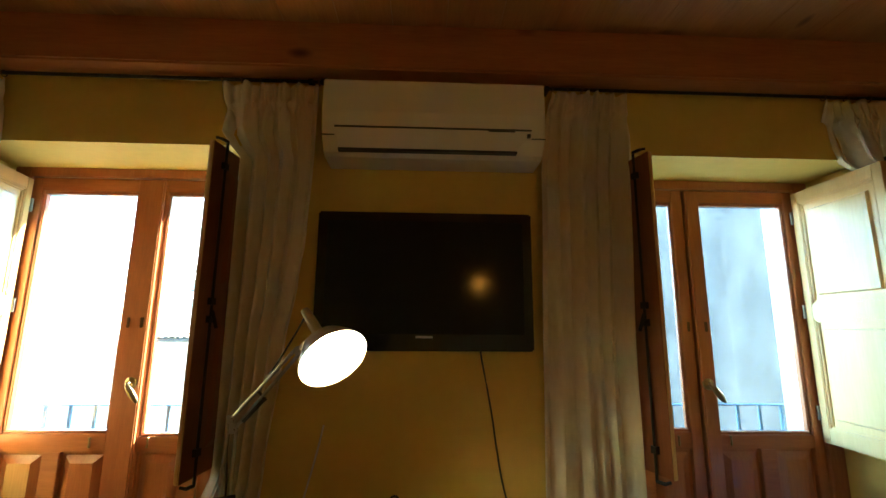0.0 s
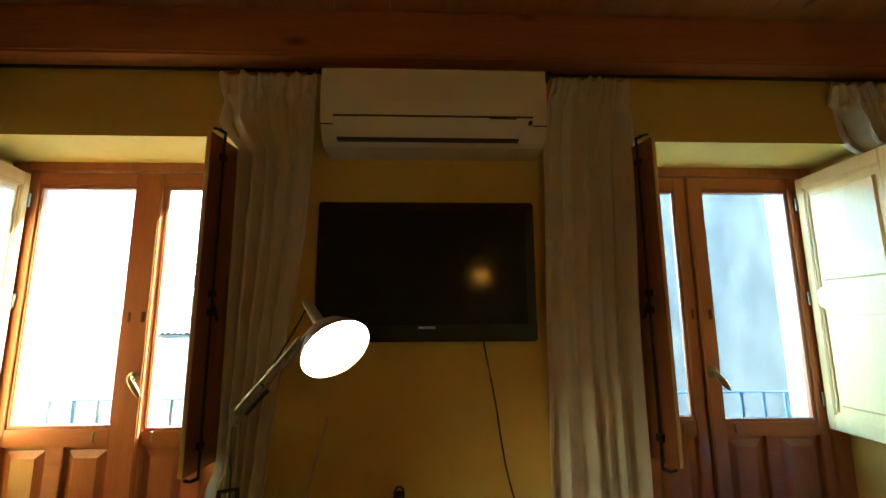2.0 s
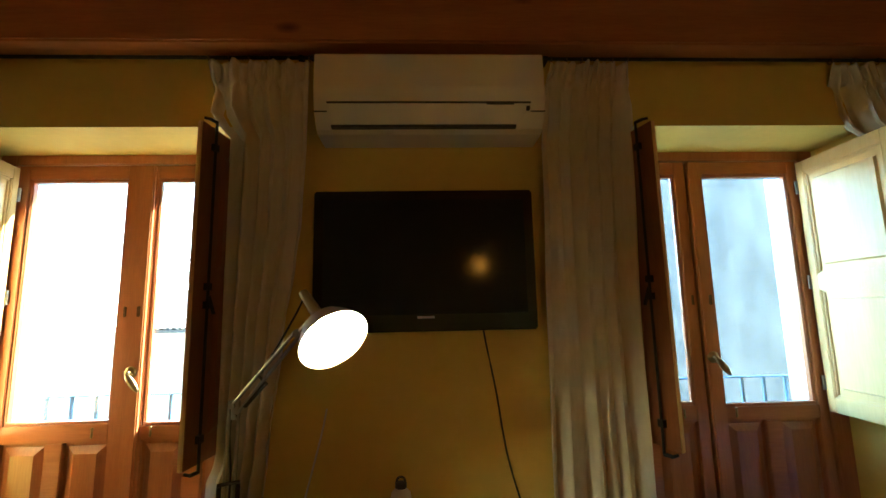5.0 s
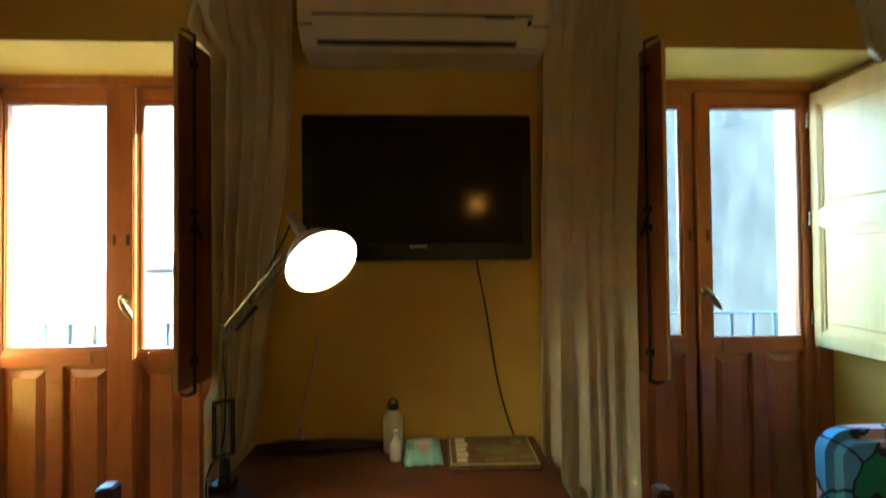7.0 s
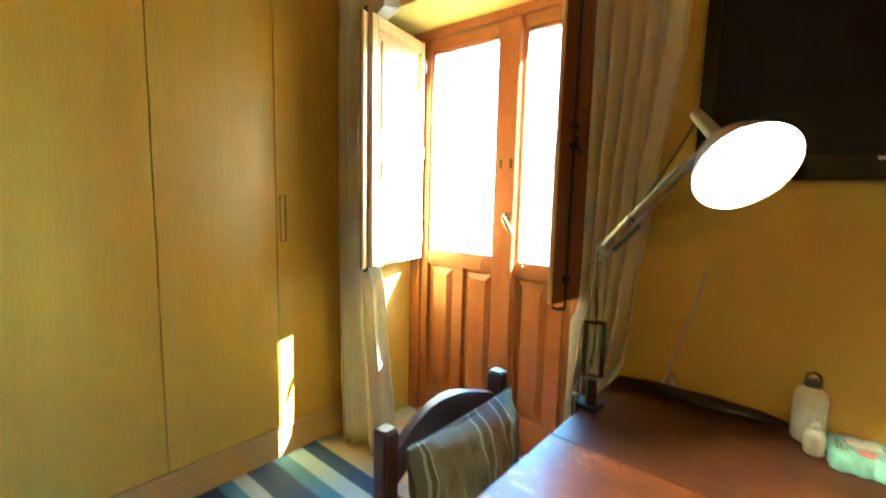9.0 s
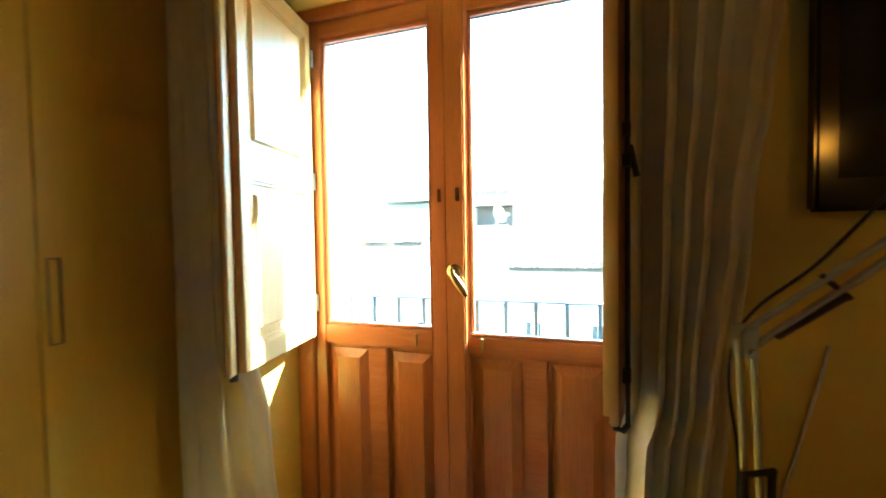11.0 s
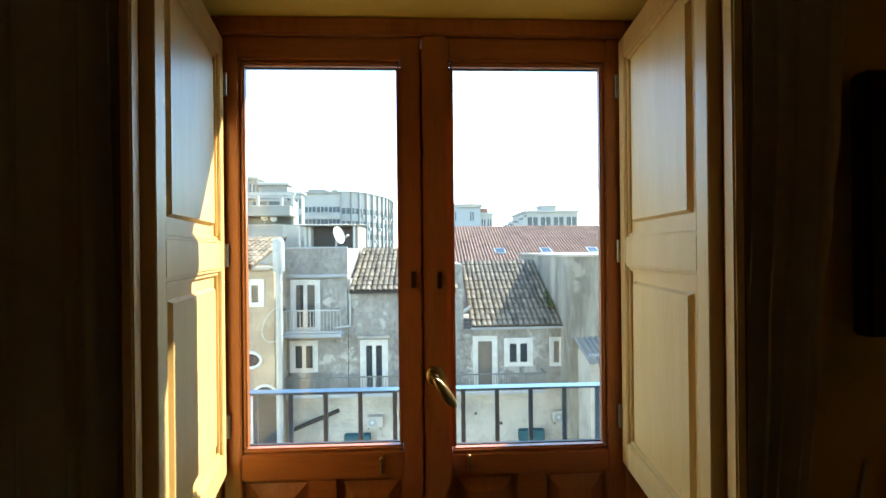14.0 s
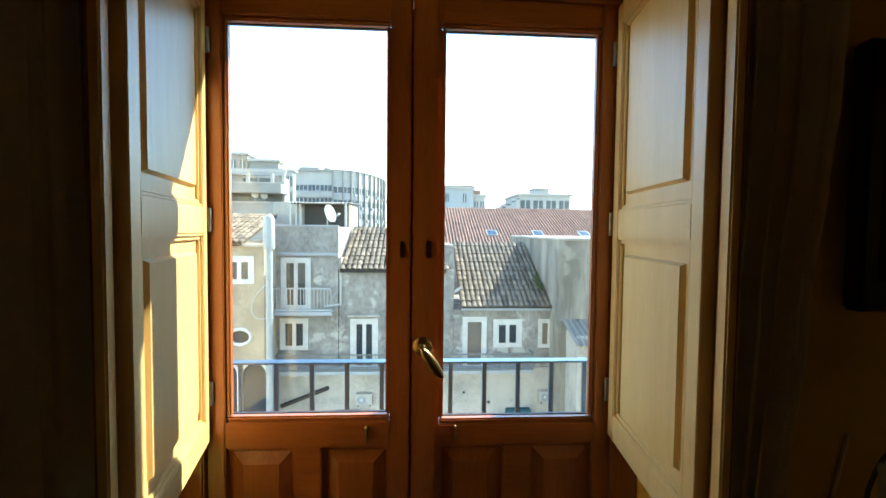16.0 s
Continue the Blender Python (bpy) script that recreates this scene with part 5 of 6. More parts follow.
def tiled_roof(b, x0, x1, y0, z0, y1, z1, skip=None, cols=0.235):
    """A slope of old barrel tiles from the eave (y0, z0) up to (y1, z1)."""
    d = Vector((0, y1 - y0, z1 - z0))
    pitch = math.atan2(d.z, d.y)
    up = Vector((0, -math.sin(pitch), math.cos(pitch)))
    bm = bmesh.new()
    vs = [bm.verts.new(p) for p in ((x0, y0, z0), (x1, y0, z0), (x1, y1, z1), (x0, y1, z1), (x0, y0, z0 - 0.12), (x1, y0, z0 - 0.12), (x1, y1, z1 - 0.12), (x0, y1, z1 - 0.12))]
    for f in ((0, 1, 2, 3), (7, 6, 5, 4), (0, 4, 5, 1), (1, 5, 6, 2), (2, 6, 7, 3), (3, 7, 4, 0)):
        bm.faces.new([vs[k] for k in f])
    # slab coloured dark so the gaps between tiles look shaded
    roof = part("roof", bm, M["painted_dark"], b)
    rnd = random.Random(int(x0 * 10) + 77)
    rows = int(d.length / 0.4)
    for i in range(int((x1 - x0) / cols) + 1):
        for j in range(rows):
            p = Vector((x0 + 0.1 + i * cols, y0, z0)) + d * (j / rows) - d.normalized() * 0.06
            if skip and skip(p):
                continue
            o = new("roof_tile", TILE)
            o.parent = roof
            o.matrix_basis = Matrix.Translation(p + up * (0.03 + 0.012 * (j % 2) + rnd.uniform(0, 0.01)) + Vector((rnd.uniform(-0.012, 0.012), 0, 0))) @ Matrix.Rotation(pitch + rnd.uniform(-0.03, 0.01), 4, "X") @ Matrix.Rotation(rnd.uniform(-0.04, 0.04), 4, "Z")
    return roof


FY = 20.0
# grey block with the roof terrace
b = thing("terrace_house", "weathered grey rendered house with a roof terrace", "house")
part("wall", boxes(((-7.4, FY, GZ), (-4.62, FY + 8, 1.66))), M["plaster_patched"], b)
part("cornice", boxes(((-7.45, FY - 0.12, 0.40), (-4.6, FY, 0.54))), M["concrete"], b, bevel=0.02)
part("parapet_cap", boxes(((-7.25, FY - 0.06, 1.66), (-4.6, FY + 0.2, 1.73))), M["concrete"], b, bevel=0.02)
window(b, -6.42, -1.83, 0.98, 2.0, FY, 2)
railing(b, -7.3, -4.75, -1.9, FY)
window(b, -6.5, -3.60, 0.92, 1.15, FY, 2)
part("terrace_room", boxes(((-7.2, FY + 2.9, 1.66), (-4.6, FY + 6, 2.8))), M["stain_patched"], b)
part("side_room", boxes(((-8.7, FY + 4.2, 1.0), (-7.22, FY + 7, 2.95))), M["pale_plaster"], b)
# dark sheet on the solid wall paints the shaded inside of the opening
part("terrace_opening", boxes(((-6.75, FY + 2.8, 1.67), (-4.85, FY + 2.895, 2.76))), M["painted_dark"], b)
for sx in (-7.05, -6.85):
    part("side_post", boxes(((sx - 0.05, FY + 2.4, 1.66), (sx + 0.05, FY + 2.5, 2.75))), M["rail_white"], b)
bm = bmesh.new()
n = 72
top = [[bm.verts.new((-7.35 + 2.85 * i / n, y, z + 0.045 * math.sin(i * 1.6))) for i in range(n + 1)] for y, z in ((FY + 2.0, 2.8), (FY + 6, 2.97))]
for i in range(n):
    bm.faces.new((top[0][i], top[0][i + 1], top[1][i + 1], top[1][i]))
so = part("canopy", bm, M["corrugated"], b)
so.modifiers.new("thickness", "SOLIDIFY").thickness = 0.03
for px in (-7.25, -4.65):
    part("post", boxes(((px - 0.04, FY + 2.1, 1.66), (px + 0.04, FY + 2.18, 2.8))), M["rail_white"], b)
dish = thing("satellite_dish", "white satellite dish on the terrace parapet", "satellite dish")
bm = bmesh.new()
lathe(bm, [(0.0, 0.0), (0.18, 0.02), (0.32, 0.07), (0.40, 0.12), (0.40, 0.135), (0.31, 0.085), (0.0, 0.015)], Matrix.Translation((-5.15, FY + 0.5, 2.22)) @ Vector((0.8, -0.35, 0.25)).to_track_quat("Z", "Y").to_matrix().to_4x4() @ Matrix.Diagonal((1, 1, 1, 1)), 28)
part("reflector", bm, M["rail_white"], dish, smooth=True)
bm = bmesh.new()
tube(bm, (-5.2, FY + 0.52, 1.6), (-5.17, FY + 0.52, 2.22), 0.03)
tube(bm, (-5.1, FY + 0.45, 1.88), (-4.65, FY + 0.25, 2.18), 0.02)
tube(bm, (-4.68, FY + 0.25, 2.16), (-4.6, FY + 0.2, 2.24), 0.05)
part("mast", bm, M["flue"], dish, smooth=True)

# house with the low tiled roof
b = thing("tiled_house", "grey rendered house with an old barrel-tile roof", "house")
part("wall", boxes(((-4.6, FY + 0.05, GZ), (0.42, FY + 4.2, -0.2)), ((0.05, FY + 0.3, -0.2), (0.42, FY + 4.2, 0.9))), M["plaster_patched"], b)
tiled_roof(b, -4.5, 0.05, FY - 0.25, -0.18, FY + 4.0, 1.62)
part("verge", boxes(((-4.64, FY + 0.05, -0.2), (-4.5, FY + 4.0, 0.3))), M["pale_plaster"], b)
for hx in (-3.5, -0.72):
    window(b, hx, -4.5, 0.86, 2.0, FY + 0.05, 2, surround=0.17)
    part("hood", boxes(((hx - 0.7, FY - 0.2, -2.25), (hx + 0.7, FY + 0.05, -2.13))), M["pale_plaster"], b, bevel=0.03)
bm = bmesh.new()
tube(bm, (-4.5, FY - 0.05, -0.3), (-4.5, FY - 0.05, -1.7), 0.05)
tube(bm, (-4.5, FY - 0.05, -1.7), (-5.2, FY - 0.05, -1.8), 0.05)
tube(bm, (-7.3, FY - 0.05, 0.6), (-7.3, FY - 0.05, -6), 0.05)
part("drainpipe", bm, M["rail_white"], b, smooth=True)

# house with the lower roof
b = thing("low_house", "pale rendered house with a weathered tiled roof", "house")
part("wall", boxes(((0.42, FY, GZ), (5.3, FY + 4.5, -1.95))), M["plaster_patched"], b)
tiled_roof(b, 0.72, 5.0, FY - 0.3, -1.78, FY + 4.9, 0.86)
part("gutter", boxes(((0.7, FY - 0.34, -1.93), (5.1, FY - 0.2, -1.83))), M["concrete"], b, bevel=0.03)
window(b, 1.35, -4.5, 0.8, 2.1, FY, 1, pane_mat="old_board")
window(b, 2.83, -3.52, 0.96, 0.99, FY, 2, surround=0.16)
window(b, 4.52, -3.58, 0.42, 1.12, FY, 1, surround=0.1, pane_mat="old_board")
railing(b, -1.35, 3.85, -4.45, FY, h=0.68, depth=0.7, mat_name="rail_grey", gap=0.11)
tagged(part("lower_wall", boxes(((-7.2, FY - 0.12, GZ), (5.3, FY - 0.004, -4.5))), M["pale_plaster"]), "pale rendered lower storey of the courtyard houses", "wall", kind="structure")
railing(b, -7.1, -1.6, -4.45, FY, h=0.68, depth=0.7, mat_name="rail_grey", gap=0.11)
for ux, uz in ((-3.45, -6.0), (4.55, -5.98)):
    u = thing("condenser_unit", "white outdoor air conditioning unit on the wall", "air conditioner", group="outdoor units")
    part("casing", boxes(((ux - 0.34, FY - 0.45, uz), (ux + 0.34, FY - 0.13, uz + 0.48))), M["pale_plaster"], u, bevel=0.02)
    bm = bmesh.new()
    tube(bm, (ux - 0.1, FY - 0.465, uz + 0.24), (ux - 0.1, FY - 0.44, uz + 0.24), 0.19, seg=24)
    part("grille", bm, M["far_grey"], u, "round grey fan grille")
    bm = bmesh.new()
    tube(bm, (ux - 0.1, FY - 0.475, uz + 0.24), (ux - 0.1, FY - 0.46, uz + 0.24), 0.06, seg=16)
    part("hub", bm, M["trim_white"], u)
    part("bracket", boxes(((ux - 0.28, FY - 0.44, uz - 0.06), (ux - 0.23, FY - 0.12, uz)), ((ux + 0.23, FY - 0.44, uz - 0.06), (ux + 0.28, FY - 0.12, uz))), M["iron"], u)

for bx in (-4.2, 3.3):
    part("awning", boxes(((bx - 0.55, FY - 0.45, -6.75), (bx + 0.55, FY - 0.124, -6.3))), M["teal_awning"], b, "dark teal awning box", bevel=0.03)
# thin dark tube draws the slanting dark streak across the wall
bm = bmesh.new()
tube(bm, (-7.0, FY - 0.2, -6.1), (-5.0, FY - 0.2, -5.3), 0.09)
part("slanting_duct", bm, M["painted_dark"], b, smooth=True)
bm = bmesh.new()
tube(bm, (0.1, FY + 0.2, -1.4), (0.75, FY + 0.2, -1.0), 0.07)
tube(bm, (0.1, FY + 0.2, -1.4), (0.1, FY + 0.2, -4.2), 0.05)
part("drainpipe", bm, M["rail_white"], b, smooth=True)

for vx, vz, vr in ((2.0, -6.05, 0.07), (-0.3, -6.3, 0.06), (0.9, -5.6, 0.05)):
    bm = bmesh.new()
    tube(bm, (vx, FY - 0.16, vz), (vx, FY - 0.118, vz), vr, seg=12)
    part("vent_hole", bm, M["dark_pane"], b)
part("wall_vent", boxes(((1.2, FY - 0.15, -7.2), (1.55, FY - 0.118, -7.0))), M["dark_pane"], b)
rnd = random.Random(4)
bm = bmesh.new()
for k in range(90):
    q = rnd.random()
    base = Vector((4.62 - abs(rnd.gauss(0, 0.12)), FY + 0.55 + 1.3 * q, -1.28 + 0.66 * q))
    tip = base + Vector((rnd.uniform(-0.14, 0.08), rnd.uniform(-0.1, 0.1), rnd.uniform(0.1, 0.32)))
    side = Vector((rnd.uniform(-1, 1), rnd.uniform(-1, 1), 0)).normalized() * 0.03
    mid = (base + tip) / 2
    bm.faces.new([bm.verts.new(p) for p in (base, mid + side, tip, mid - side)])
tagged(part("weeds", bm, M["weed"]), "green weeds growing in the roof gutter", "weeds", kind="stuff")

# right-hand plain block and lean-to
b = thing("plain_block", "tall plain rendered block with streaked walls", "building")
part("wall", boxes(((4.73, 18.95, GZ), (9.5, 28.4, 1.19))), M["stain_patched"], b)
part("coping", boxes(((4.66, 18.88, 1.19), (9.55, 28.45, 1.28))), M["pale_plaster"], b, bevel=0.02)
b = thing("lean_to", "small white lean-to with a corrugated roof", "shed")
part("wall", boxes(((5.12, 17.6, GZ), (8.2, 18.94, -2.6))), M["pale_plaster"], b)
bm = bmesh.new()
top = [[bm.verts.new((4.95 + 3.2 * i / 60, y, z + 0.05 * math.sin(i * 1.5))) for i in range(61)] for y, z in ((17.2, -2.85), (18.94, -2.2))]
for i in range(60):
    bm.faces.new((top[0][i], top[0][i + 1], top[1][i + 1], top[1][i]))
part("roof", bm, M["corrugated"], b).modifiers.new("thickness", "SOLIDIFY").thickness = 0.03
part("vent", boxes(((6.1, 17.56, -3.7), (6.45, 17.598, -3.25))), M["dark_pane"], b)

# left wing with flue
b = thing("beige_house", "beige rendered house with a tiled roof", "house")
part("wall", boxes(((-16, 18.5, GZ), (-7.25, 24, 0.94))), M["beige_plaster"], b)
tiled_roof(b, -11.2, -8.0, 18.2, 0.98, 22.5, 2.2)
part("eave_course", boxes(((-10.6, 18.3, 0.83), (-7.3, 18.5, 0.95))), M["pale_plaster"], b, bevel=0.02)
window(b, -8.2, -0.55, 0.86, 0.86, 18.5, 2, surround=0.15)
bm = bmesh.new()
for k in range(24):
    a, c2 = 2 * math.pi * k / 24, 2 * math.pi * (k + 1) / 24
    tube(bm, (-8.18 + 0.42 * math.cos(a), 18.46, -2.74 + 0.31 * math.sin(a)), (-8.18 + 0.42 * math.cos(c2), 18.46, -2.74 + 0.31 * math.sin(c2)), 0.07, seg=8)
part("oval_surround", bm, M["trim_white"], b, smooth=True)
bm = bmesh.new()
v = bmesh.ops.create_cone(bm, cap_ends=True, segments=28, radius1=1, radius2=1, depth=0.04)["verts"]
bmesh.ops.transform(bm, matrix=Matrix.Translation((-8.18, 18.47, -2.74)) @ Matrix.Rotation(radians(90), 4, "X") @ Matrix.Diagonal((0.4, 0.34, 1, 1)), verts=v)
part("oval_pane", bm, M["dark_pane"], b)
for ax in (-8.75, -7.62):
    bm = bmesh.new()
    for k in range(14):
        a, c2 = math.pi * k / 14, math.pi * (k + 1) / 14
        tube(bm, (ax + 0.5 * math.cos(a), 18.46, -4.25 + 0.5 * math.sin(a)), (ax + 0.5 * math.cos(c2), 18.46, -4.25 + 0.5 * math.sin(c2)), 0.06, seg=8)
    for q in (-0.5, 0.5):
        tube(bm, (ax + q, 18.46, -6.5), (ax + q, 18.46, -4.25), 0.06, seg=8)
    arch = part("arch", bm, M["trim_white"], b, smooth=True)
    bm = bmesh.new()
    ring = [bm.verts.new((ax + 0.46 * math.cos(math.pi * k / 14), 18.49, -4.25 + 0.46 * math.sin(math.pi * k / 14))) for k in range(15)]
    bm.faces.new(ring + [bm.verts.new((ax - 0.46, 18.49, -6.5)), bm.verts.new((ax + 0.46, 18.49, -6.5))])
    part("arch_pane", bm, M["dark_pane"], arch)
bm = bmesh.new()
tube(bm, (-7.0, 18.35, GZ), (-7.0, 18.35, 1.7), 0.13, seg=18)
lathe(bm, [(0.0, 0.75), (0.21, 0.75), (0.22, 0.8), (0.22, 1.88), (0.2, 1.98), (0.14, 2.06), (0.0, 2.1)], Matrix.Translation((-7.0, 18.35, 0)), 18)
for z in (-4, -2, 0):
    tube(bm, (-7.0, 18.35, z), (-7.0, 18.35, z + 0.08), 0.15, seg=18)
tagged(part("flue_pipe", bm, M["flue"], smooth=True), "tall pale metal flue pipe running up the wall", "pipe")
cable("loose_wire", [(-7.0, 18.3, -0.5), (-7.6, 18.3, -1.3), (-7.55, 18.3, -1.9), (-6.9, 18.4, -2.0)], 0.02, M["rail_white"], "white cable looping over the facade")

# big red roof with skylights
b = thing("red_roof_house", "long house under a red tiled roof with skylights", "house")
part("wall", boxes(((-2.0, 30.3, GZ), (24, 44, 0.0))), M["pale_plaster"], b)
bm = bmesh.new()
nx, ny = 570, 22
rows = []
for j in range(ny + 1):
    v = j / ny
    for lift in ((0.0, 0.05) if 0 < j < ny else (0.0,)):
        rows.append([bm.verts.new((-2.2 + 26.4 * i / nx, 30 + 8.2 * v, 0.02 + 3.38 * v + (0.05 if lift == 0.0 else 0.0) * (j > 0) - 0.0 + 0.12 * abs(math.sin(i * math.pi / 5)))) for i in range(nx + 1)])
for a, c2 in zip(rows, rows[1:]):
    for i in range(nx):
        bm.faces.new((a[i], a[i + 1], c2[i + 1], c2[i]))
tagged(part("roof_tiles", bm, M["tile_red"], b), "rows of red clay tiles", kind="stuff")
part("back_slope", boxes(((-2.2, 38.1, 2.2), (24.4, 38.4, 3.43))), M["tile_red"], b)
for sx in (4.15, 7.6, 11.1, 14.6):
    m = Matrix.Translation((sx + 0.15, 30 + 8.2 * 0.37, 0.02 + 3.38 * 0.37 + 0.1)) @ Matrix.Rotation(math.atan2(3.38, 8.2), 4, "X")
    s = part("skylight", boxes(((-0.42, -0.5, 0), (0.42, 0.5, 0.08))), M["flue"], b, m=m, bevel=0.01)
    part("pane", boxes(((-0.33, -0.41, 0.08), (0.33, 0.41, 0.09))), M["dark_pane"], s)


def block(name, label, x0, x1, y, z1, storeys, bays, material, depth=14, storey=3.1, ledge=0.35, win=0.62, m=None):
    """A far building: bands of windows between projecting ledges."""
    b = thing(name, label, "building", m, "far buildings")
    part("wall", boxes(((x0, y, GZ), (x1, y + depth, z1))), M[material], b)
    part("roof_edge", boxes(((x0 - 0.4, y - 0.5, z1), (x1 + 0.4, y + depth, z1 + 0.45))), M["far_white"], b)
    for s in range(storeys):
        zz = z1 - 0.5 - storey * (s + 1)
        if ledge:
            part("ledge", boxes(((x0 - 0.2, y - ledge, zz - 0.2), (x1 + 0.2, y, zz + 0.75))), M["far_white"], b)
        for k in range(bays):
            w = (x1 - x0) / bays
            a = x0 + w * (k + 0.5 - win / 2)
            wd = part("window", boxes(((a, y - 0.06, zz + 0.85), (a + w * win, y - 0.004, zz + storey - 0.45))), M["far_pane"], b)
            part("frame", boxes(((a + w * win / 2 - 0.06, y - 0.1, zz + 0.85), (a + w * win / 2 + 0.06, y - 0.061, zz + storey - 0.45))), M["trim_white"], wd)
    return b


# terraced concrete building with open loggias
b = thing("terraced_building", "weathered concrete building with open terraces and parapets", "building", group="far buildings")
part("wall", boxes(((-30, 58.5, GZ), (-18.3, 60.5, 8.1))), M["far_concrete"], b)
# no real hollow: a thin dark sheet paints the shaded recess
part("recess", boxes(((-30, 58.42, 4.75), (-18.6, 58.495, 5.9))), M["far_pane"], b)
for z0, z1, xe in ((5.9, 7.05, -17.7), (2.4, 4.7, -18.5), (-0.6, 1.2, -18.5)):
    p = part("parapet", boxes(((-30, 55, z0), (xe, 55.25, z1)), ((xe - 0.25, 55.25, z0), (xe, 58.5, z1))), M["far_concrete"], b)
    part("coping", boxes(((-30, 54.9, z1), (xe + 0.08, 55.4, z1 + 0.1))), M["far_white"], p)
    part("floor_slab", boxes(((-30, 55.3, z0 - 0.05), (xe - 0.3, 58.45, z0 + 0.15))), M["far_concrete"], p)
part("pergola_beam", boxes(((-30, 55.0, 8.35), (-17.1, 55.35, 8.75)), ((-30, 58.0, 8.35), (-17.1, 58.3, 8.75))), M["far_white"], b)
for px in (-27.0, -24.3, -21.6, -18.75, -17.4):
    part("post", boxes(((px - 0.16, 55.02, 7.05), (px + 0.16, 55.32, 8.35))), M["far_white"], b)
for px in (-26.0, -22.6, -20.5):
    part("window", boxes(((px - 0.9, 58.4, 7.2), (px + 0.9, 58.48, 8.0))), M["far_pane"], b)
for px, pz in ((-21.1, 5.1), (-20.0, 5.0)):
    ds = thing("satellite_dish", "small white satellite dish on a terrace", "satellite dish", group="terrace dishes")
    bm = bmesh.new()
    lathe(bm, [(0.0, 0.0), (0.22, 0.03), (0.42, 0.12), (0.42, 0.14), (0.2, 0.05), (0.0, 0.02)], Matrix.Translation((px, 55.9, pz + 0.55)) @ Vector((0.5, -0.8, 0.3)).to_track_quat("Z", "Y").to_matrix().to_4x4(), 20)
    part("reflector", bm, M["rail_white"], ds, smooth=True)
    bm = bmesh.new()
    tube(bm, (px, 56.0, pz - 1.0), (px, 56.0, pz + 0.55), 0.03)
    part("mast", bm, M["flue"], ds)
block("apartment_building", "pale apartment block stepping down in height", -37.5, -32.6, 84, 15.1, 3, 3, "far_concrete", ledge=0.8, depth=4)
block("apartment_building", "pale apartment block stepping down in height", -32.5, -27.1, 84.5, 14.0, 3, 4, "far_concrete", ledge=0.6, win=0.4, depth=3)
block("apartment_building", "low pale apartment block stepping down in height", -27.0, -24.6, 85, 12.3, 3, 2, "far_concrete", ledge=0.5, depth=2)

# broad office building: a flat front that runs on into a wing curving away
bb = thing("office_building", "broad white office building with a curved ribbed wing", "building", group="far buildings")
part("wall", boxes(((-40, 110, GZ), (-22.0, 124, 15.6))), M["far_white"], bb)
part("roof_edge", boxes(((-40, 109.5, 15.6), (-22.0, 124, 16.1))), M["far_concrete"], bb)
for x0, x1, z in ((-30.5, -26.0, 17.0), (-24.6, -23.2, 16.9)):
    part("roof_room", boxes(((x0, 112, 16.1), (x1, 118, z))), M["far_concrete"], bb)
for zz in (10.95, 7.85, 4.75):
    part("sill_band", boxes(((-40, 109.6, zz - 1.55), (-22.0, 109.99, zz))), M["far_white"], bb)
    for k in range(6):
        a = -39.6 + 2.95 * k
        wd = part("window", boxes(((a, 109.9, zz + 0.03), (a + 2.6, 109.99, zz + 1.4))), M["far_pane"], bb)
        part("frame", boxes(((a + 0.8, 109.84, zz + 0.03), (a + 0.9, 109.899, zz + 1.4)), ((a + 1.7, 109.84, zz + 0.03), (a + 1.8, 109.899, zz + 1.4))), M["trim_white"], wd)
    for k in range(3):
        part("air_unit", boxes(((-32.6 + 3.3 * k, 109.2, zz - 0.5), (-31.7 + 3.3 * k, 109.59, zz + 0.15))), M["far_grey"], bb)
ribs = [(-22.0 + 11.0 * math.sin(a), 110 + 26 * (1 - math.cos(a))) for a in (radians(90) * (k / 11) ** 0.82 for k in range(12))]
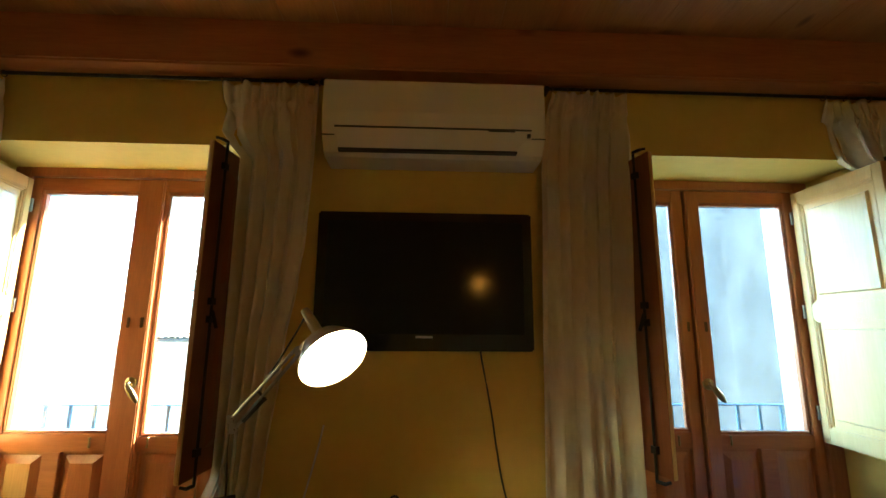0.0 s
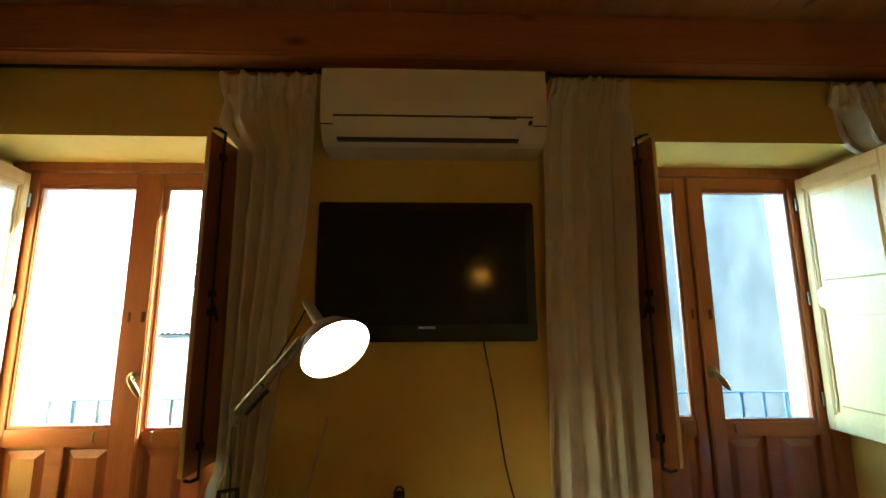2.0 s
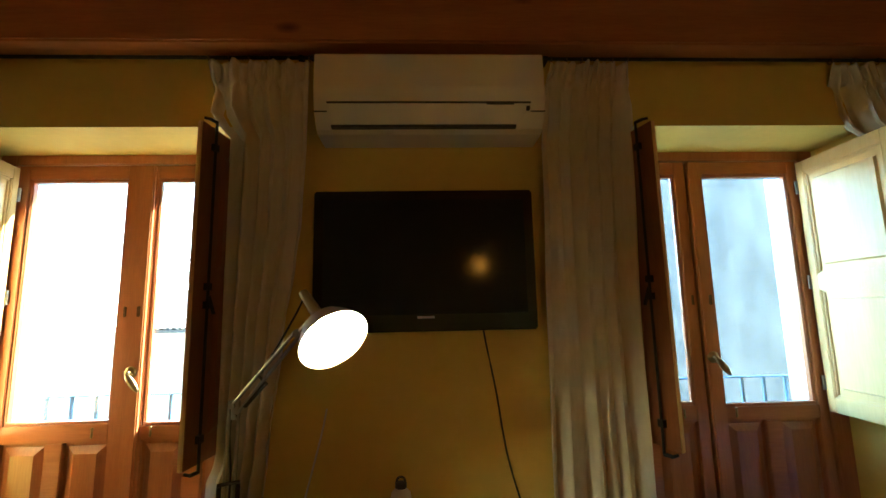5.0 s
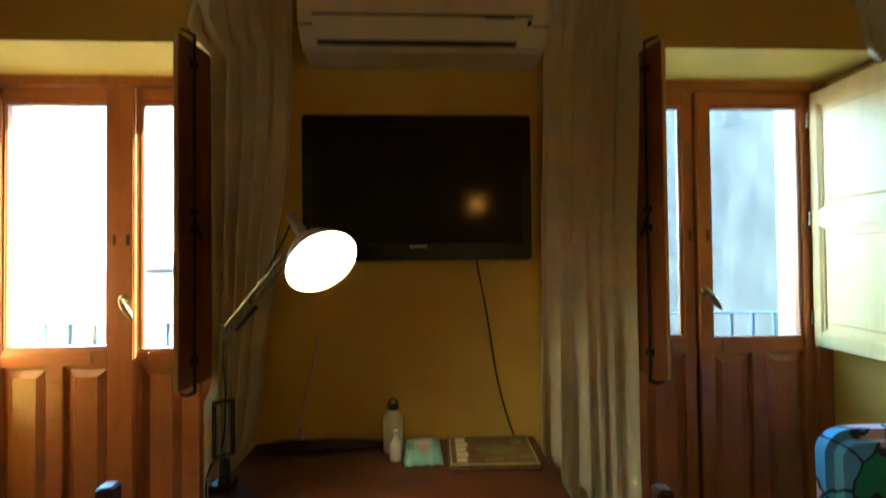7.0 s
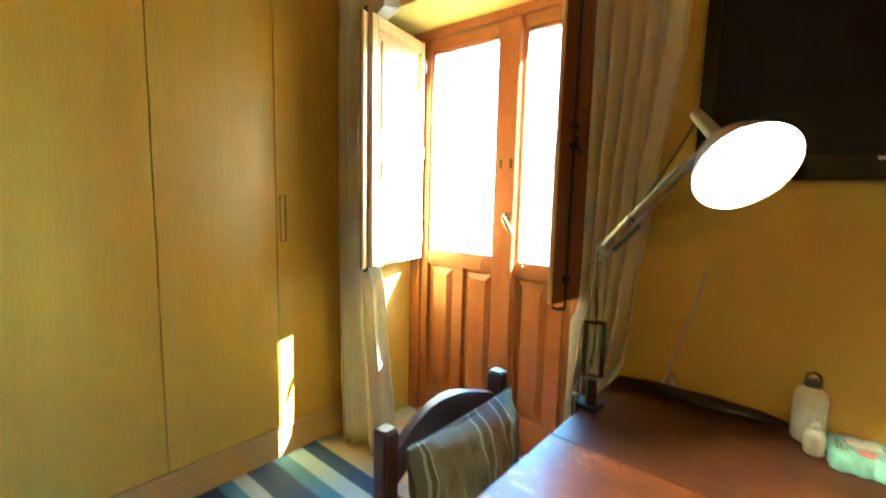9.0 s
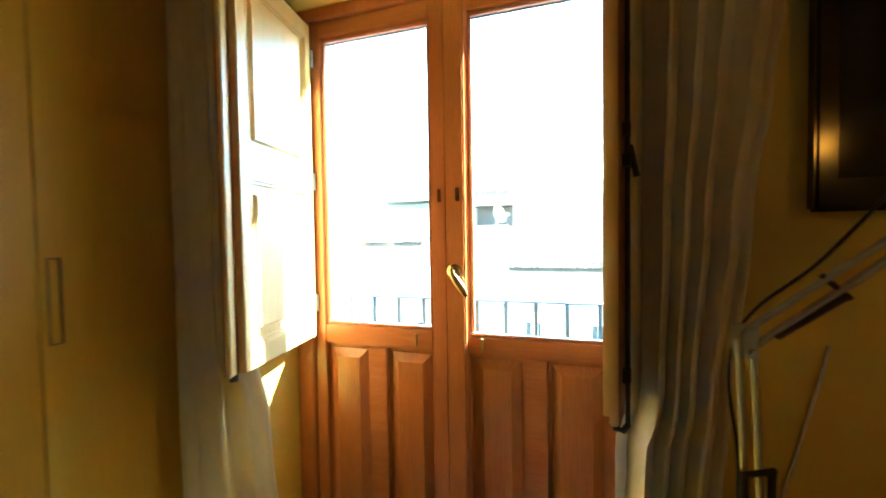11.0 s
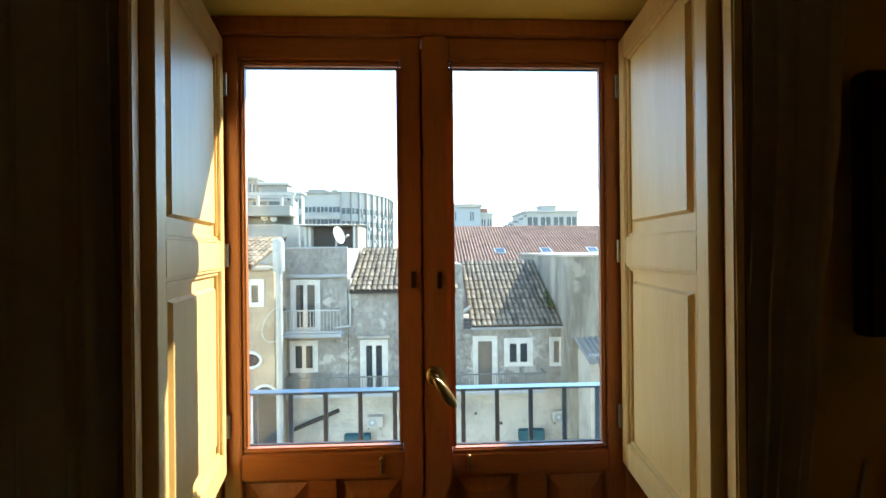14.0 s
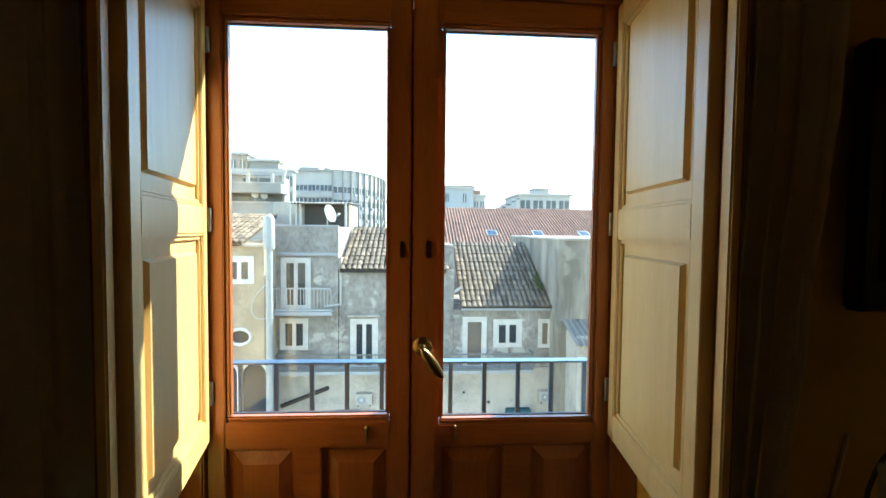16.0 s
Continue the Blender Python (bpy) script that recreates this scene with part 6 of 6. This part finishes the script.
for k, ((xa, ya), (xb, yb)) in enumerate(zip(ribs, ribs[1:])):
    L = math.hypot(xb - xa, yb - ya)
    w = part("wing", boxes(((0, 0, GZ), (L, 6, 16.0))), M["far_white"], bb, m=pose(xa, ya, 0, 0, 0, math.degrees(math.atan2(yb - ya, xb - xa))))
    part("rib", boxes(((-0.13, -0.45, GZ), (0.13, -0.004, 16.3))), M["far_concrete"], w)
    part("roof_edge", boxes(((0, -0.3, 16.0), (L, 0.5, 16.25))), M["far_concrete"], w)
    for st in range(5):
        zz = 10.6 - 3.2 * st
        part("window", boxes(((0.25, -0.06, zz), (L - 0.1, -0.004, zz + 1.45))), M["far_pane"], w)
        part("frame", boxes(((L / 2 - 0.07, -0.12, zz), (L / 2 + 0.07, -0.061, zz + 1.45))), M["trim_white"], w)
        if (k + st) % 2 == 0:
            part("air_unit", boxes(((L * 0.35, -0.6, zz - 0.75), (L * 0.35 + 0.8, -0.01, zz - 0.1))), M["far_grey"], w)

# beyond the red roof
b = block("distant_block", "grey distant block with a tiled flat roof", 3.0, 10.2, 90, 10.1, 1, 2, "far_grey", ledge=0, win=0.2)
part("roof_rim", boxes(((2.6, 89.4, 10.56), (10.3, 92, 10.75))), M["tile_red"], b)
b = block("distant_block", "small white distant block with balconies", 10.3, 12.8, 91, 8.6, 2, 2, "far_white", ledge=0.9)
part("shed_roof", boxes(((10.2, 90.6, 9.06), (11.8, 95, 9.9))), M["tile_red"], b)
block("distant_block", "low pale distant block", -2.6, 2.9, 92, 8.2, 2, 5, "far_white", ledge=0.4)
b = block("distant_block", "pale distant block with stepped balconies", 19.6, 30.4, 90, 8.9, 2, 4, "far_white", ledge=1.6, win=0.75)
part("penthouse", boxes(((23.3, 92, 9.35), (26.5, 96, 10.4))), M["far_grey"], b)
part("roof_canopy", boxes(((22.9, 91.4, 10.4), (26.9, 96.4, 10.58))), M["far_white"], b)
for k in range(4):
    x0 = 15.8 + 0.95 * k
    st = part("stepped_terrace", boxes(((x0, 89.2 - 0.2 * k, GZ), (19.55, 95, 6.7 + 0.6 * k))), M["far_white"] if k % 2 else M["far_grey"], b)
    part("window", boxes(((x0 + 0.15, 89.1 - 0.2 * k, 6.2 + 0.6 * k), (19.4, 89.19 - 0.2 * k, 6.5 + 0.6 * k))), M["far_pane"], st)
# second box is an added, unseen slab that keeps sun out of door_2
tagged(part("blue_grey_wall", boxes(((2.3, 8.0, GZ), (7.0, 9.6, 18)), ((17.3, 13.6, GZ), (20.6, 13.9, 22))), M["blue_wall"]), "tall blue-grey rendered wall of the next building, with an added unseen slab that blocks the sun", "building")

# ---- floor tiles ----
tm = boxes(((0.002, 0.002, -0.006), (0.328, 0.328, 0.0)))
first = part("tile", tm, M["floor"], floor, m=Matrix.Translation((X0, WY - 0.33, 0)))
for i in range(16):
    for j in range(12):
        if i or j:
            o = new("tile", first.data)
            o.parent = floor
            o.matrix_basis = Matrix.Translation((X0 + 0.33 * i, WY - 0.33 * (j + 1), 0))
